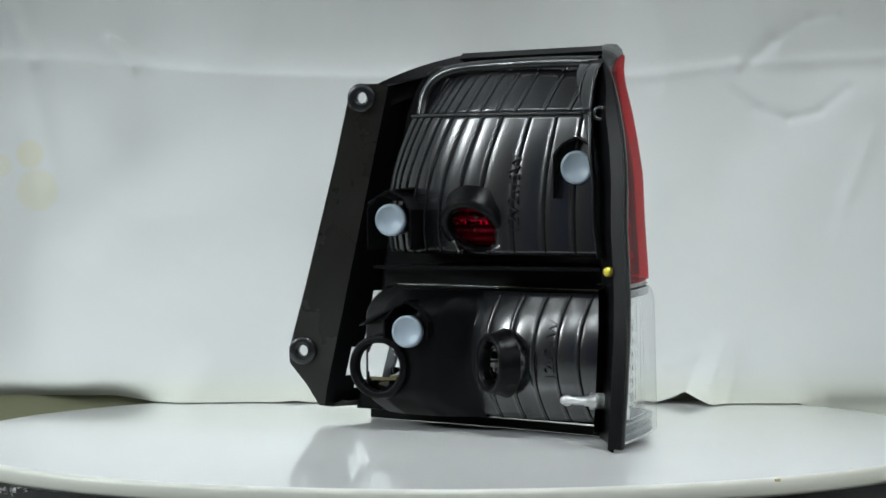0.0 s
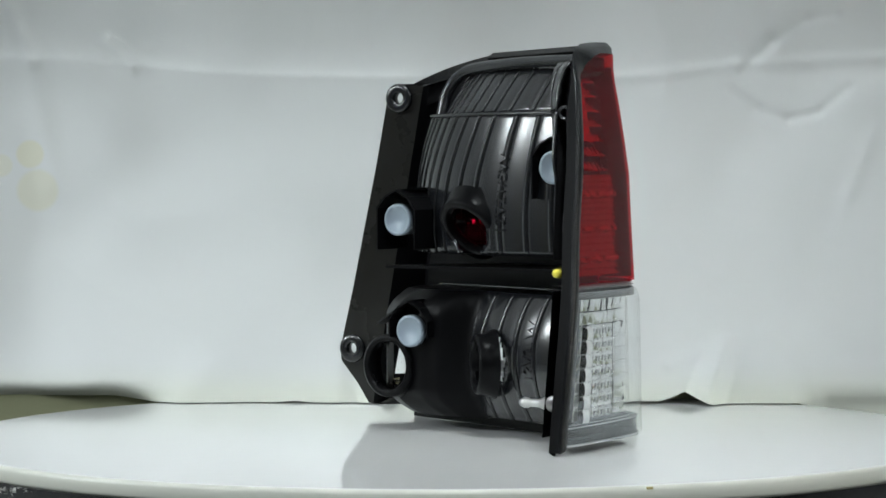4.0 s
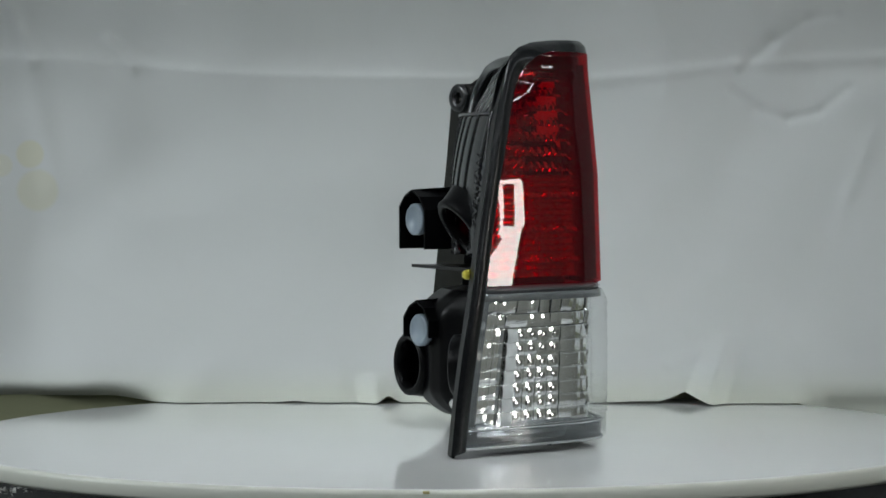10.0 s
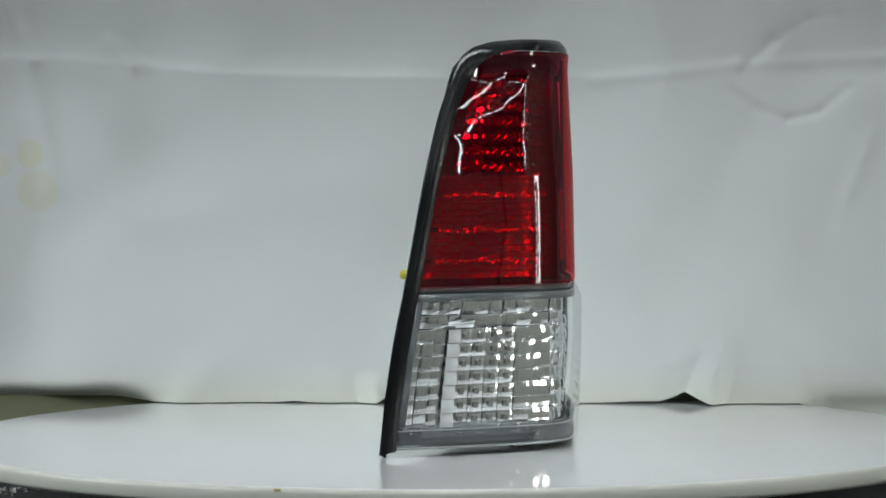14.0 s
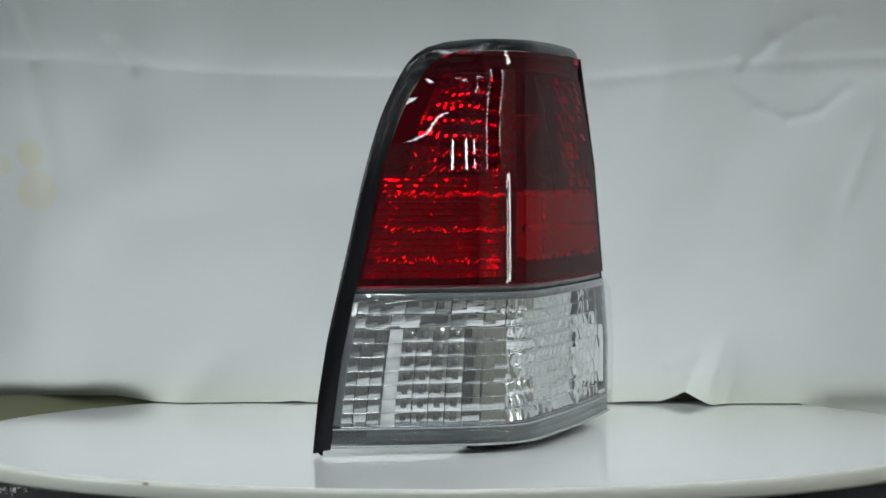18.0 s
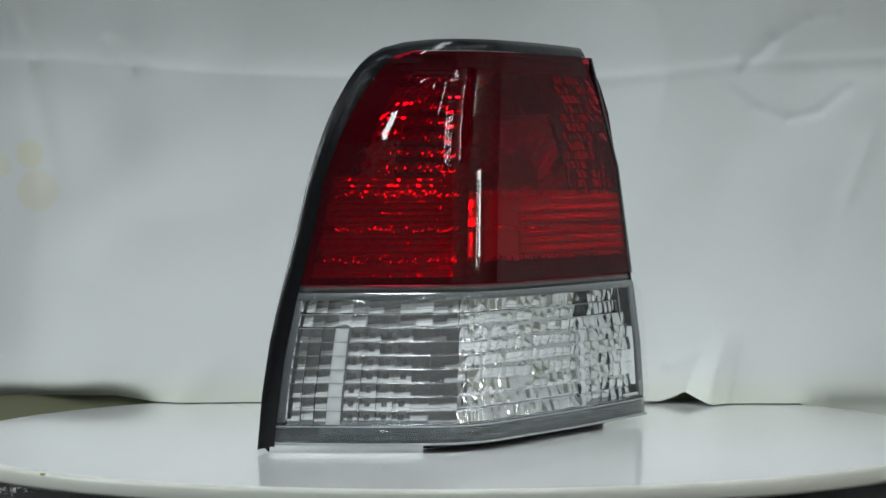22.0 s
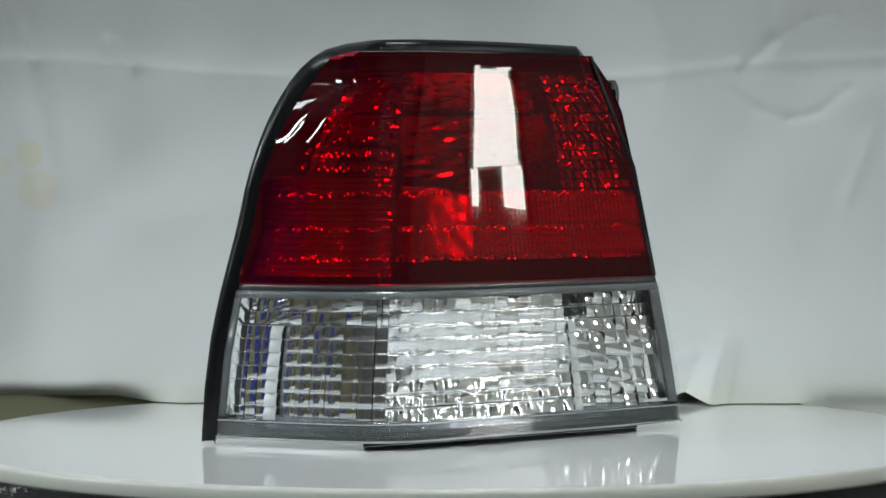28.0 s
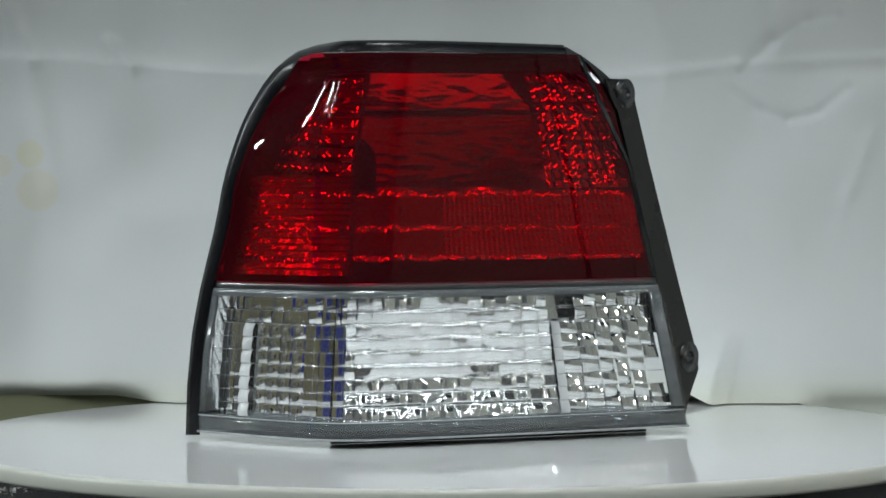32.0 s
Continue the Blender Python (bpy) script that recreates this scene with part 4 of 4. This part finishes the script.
def lens_ribs():
    """Half-round ribs between the rows and columns of cells."""
    def rib(pts):
        v, f = grid(pts)
        part("lens_rib", mesh_from("lens_rib", v, f, SILVER), lamp)
    r = 0.00022
    for k, z in enumerate(ROWS + [0.0895]):
        for s0, s1 in ((0.014, 0.334), (0.342, 0.976)):
            rib([[surf(s, z + r * math.cos(radians(a)), 0.0052 - r * math.sin(radians(a))) for a in (0, 45, 90, 135, 180)] for s in np.linspace(s0, s1, 30)])
    for s in [SIDE_CUTS[k] for k in (1, 5, 7, 9)] + FRONT_CUTS[::4]:
        rib([[surf(s + 0.0025 * r / 0.0006 * 0.5 * math.cos(radians(a)), z, 0.0052 - r * math.sin(radians(a))) for a in (0, 45, 90, 135, 180)] for z in np.linspace(0.0195, 0.0985, 10)])


lens_ribs()

v, f = grid([[surf(0.004, z, 0.0008) for z in np.linspace(0.0195, 0.0985, 12)], [surf(0.013, z, 0.0112) for z in np.linspace(0.0195, 0.0985, 12)]])
part("reflector_return", mesh_from("reflector_return", v, f, SILVER), lamp, "silvered end wall of the side cells")

# silvered lining, frosted borders and seam
def lining():
    zs = np.linspace(0.010, 0.252, 50)
    ss = np.linspace(0.015, 0.99, 90)
    rows = [[surf(s, z, 0.0222) for s in ss] for z in zs]
    def open_here(u, z):
        if z > 0.11:
            return in_bowl(u, z)
        return (-0.002 < u < 0.068 and 0.030 < z < 0.072) or (0.105 < u < 0.15 and 0.028 < z < 0.062)
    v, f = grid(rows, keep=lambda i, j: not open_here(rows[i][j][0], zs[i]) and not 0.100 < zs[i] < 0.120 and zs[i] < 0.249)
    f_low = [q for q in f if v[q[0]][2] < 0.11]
    # Behind the red lens, the dark between cells is put into the lining's colour.
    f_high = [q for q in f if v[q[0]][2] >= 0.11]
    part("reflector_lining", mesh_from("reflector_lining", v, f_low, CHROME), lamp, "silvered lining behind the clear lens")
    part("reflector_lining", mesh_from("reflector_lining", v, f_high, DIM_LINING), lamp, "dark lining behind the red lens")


lining()


def strip(name, s0, s1, z0, z1, inset, mat, label="", n=60):
    ss = np.linspace(s0, s1, n)
    zs = np.linspace(z0, z1, 3)
    v, f = thick([[surf(s, z, inset) for s in ss] for z in zs], [[surf(s, z, inset + 0.002) for s in ss] for z in zs])
    return part(name, mesh_from(name, v, f, mat), lamp, label)


strip("lower_border", 0.0, 1.0, 0.0065, 0.0175, 0.0004, BORDER, "clear greyish lower border of the clear lens")
strip("upper_border", 0.0, 1.0, 0.0985, 0.1035, 0.0004, FROST, "frosted grey upper border of the clear lens")
strip("seam_strip", 0.0, 1.0, 0.1035, 0.1085, 0.0018, FROST, "grey seam between red and clear lens")
# Glints along the lower border and lip, put in as paler grey strips.
strip("border_line", 0.0, 1.0, 0.0166, 0.0174, -0.0006, LIP, "paler line put in for the bright line along the lower border")
strip("lower_lip", 0.0, 1.0, 0.0050, 0.0064, -0.0012, LIP, "lower lip of the clear lens, its glint put in as paler grey")
strip("side_border", 0.0, 0.013, 0.0195, 0.0985, 0.0004, FROST, n=6)
strip("side_border", 0.977, 1.0, 0.0195, 0.0985, 0.0004, FROST, n=6)


strip("end_rim", 0.988, 1.0, 0.1085, 0.2600, -0.0003, GASKET, "narrow black rim at the end of the red lens", n=6)
# Black strip added to stand for the dark along the lens's top edge.
strip("top_dark_strip", 0.02, 0.985, 0.2482, 0.2575, 0.006, BLACK, "black strip put in to darken the upper edge of the lens")
for k in range(10):
    strip("moulded_mark", 0.915 + 0.0062 * k, 0.915 + 0.0062 * k + 0.0036, 0.0203, 0.0222, 0.0004, SATIN, n=2)
def red_cells():
    """Rows of small silvered roofs behind the wrapped side of the red lens, turning slowly from column to column."""
    rnd = random.Random(31)
    for row, z in enumerate(np.linspace(0.1845, 0.2435, 7)):
        lo = 0.055 + 0.06 * max(0, (z - 0.2) / 0.05)
        cols = int((0.328 - lo) / 0.0125)
        for k in range(cols):
            s = lo + (0.328 - lo) * (k + 0.5) / cols
            turn = -16 + 34 * (s - 0.05) / 0.28 + (9 if k % 2 else -9)
            mirror_cell("reflector_facet", s, z + (0.0009 if k % 2 else -0.0009), 0.0041, 0.0042, 0.0135, 19 + rnd.uniform(-2, 2), turn, 9, FACET, 3)
        for s in (0.29, 0.31, 0.325):
            mirror_cell("reflector_bead", s, z - 0.0042, 0.0050, 0.0026, 0.0125, 24, rnd.uniform(-14, 14), 9, FACET, 3)
    for row, z in enumerate(np.linspace(0.173, 0.244, 12)):
        for k in range(9):
            s = 0.812 + 0.0205 * k - 0.02 * max(0, (z - 0.225) / 0.02) * k / 8
            mirror_cell("reflector_facet", s, z, 0.0062, 0.0054, 0.0125 - 0.0085 * end_rise(s), rnd.uniform(4, 24), rnd.uniform(-18, 18), 10, FACET, 3)


red_cells()


def ribs(name, s0, s1, z0, z1, n, along, inset, depth, mat, label):
    """Fine moulded ribs in one sheet: along='s' level ribs, along='z' upright ribs."""
    rows = []
    if along == "s":
        for i in range(n * 4 + 1):
            z = z0 + (z1 - z0) * i / (n * 4)
            rows.append([surf(s, z, inset - depth * (1 - (i % 4) / 3) * (1 + 0.4 * noise.noise((s * 60, (i // 4) * 3.7, z0 * 90)))) for s in np.linspace(s0, s1, 60)])
    else:
        for i, z in enumerate(np.linspace(z0, z1, 19)):
            level = depth * 0.45 * math.sin(math.pi * (i % 6) / 6)
            rows.append([surf(s, z, inset - 0.0055 * end_rise(s) - depth * math.sin(math.pi * (j % 4) / 4) - level * (1 + 0.8 * noise.noise((s * 90, i // 6 * 3.1, z0 * 70)))) for j, s in enumerate(np.linspace(s0, s1, n * 4 + 1))])
    v, f = grid(rows)
    return tagged(part(name, mesh_from(name, v, f, mat, along == "z"), lamp, label), kind="stuff")


for z0, z1 in ((0.113, 0.123), (0.1255, 0.143), (0.1455, 0.1655), (0.168, 0.179)):
    ribs("level_ribs", 0.012, 0.342, z0, z1, max(2, round((z1 - z0) / 0.0042)), "s", 0.0115, 0.0016, RIB_METAL, "fine level ribs behind the red lens")
for s0, s1 in ((0.55, 0.71), (0.715, 0.80), (0.805, 0.988)):
    for z0, z1 in ((0.1255, 0.143), (0.1455, 0.1655)):
        ribs("upright_ribs", s0 - 0.003, s1 + 0.003, z0, z1, int((s1 - s0) / 0.0105), "z", 0.0085, 0.0012, RIB_METAL, "fine upright ribs in the red lens")


def plain_blocks():
    """Plain silvered blocks behind the lower front of the red lens."""
    ss = np.linspace(0.347, 0.553, 40)
    for z0, z1 in ((0.1255, 0.143), (0.1455, 0.1655)):
        v, f = grid([[surf(s, z, 0.0085 + 0.0003 * noise.noise((s * 50, z * 300, 2.0))) for s in ss] for z in np.linspace(z0, z1, 7)])
        part("plain_reflector", mesh_from("plain_reflector", v, f, RIB_METAL), lamp, "plain silvered block behind the red lens")


plain_blocks()
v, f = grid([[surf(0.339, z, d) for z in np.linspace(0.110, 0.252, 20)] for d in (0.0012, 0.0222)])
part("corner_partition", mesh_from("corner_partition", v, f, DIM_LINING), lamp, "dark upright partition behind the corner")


def bead_rows():
    """Uneven silvered beads along the seams between the bands behind the red lens."""
    rnd = random.Random(17)
    for zc in (0.1243, 0.1442, 0.1668):
        for lo, hi, n, inset in ((0.35, 0.98, 46, 0.0075), (0.03, 0.33, 22, 0.0098)):
            for k in range(n):
                s = lo + (hi - lo) * (k + rnd.uniform(0.2, 0.8)) / n
                mirror_cell("reflector_bead", s, zc + rnd.uniform(-0.0008, 0.0008), rnd.uniform(0.0035, 0.0055), 0.0034, inset - 0.0045 * end_rise(s), rnd.uniform(8, 26), rnd.uniform(-16, 16), 12, FACET, 3)


bead_rows()


# ---- turning ----
def motions():
    walk(lamp, [(t, pose(0, 0, 0, 0, 0, TURN0 + SPEED * t)) for t in range(33)])
    walk(turntable, [(t, pose(0, 0, -0.065, 0, 0, TURN0 + SPEED * t)) for t in range(33)])


motions()
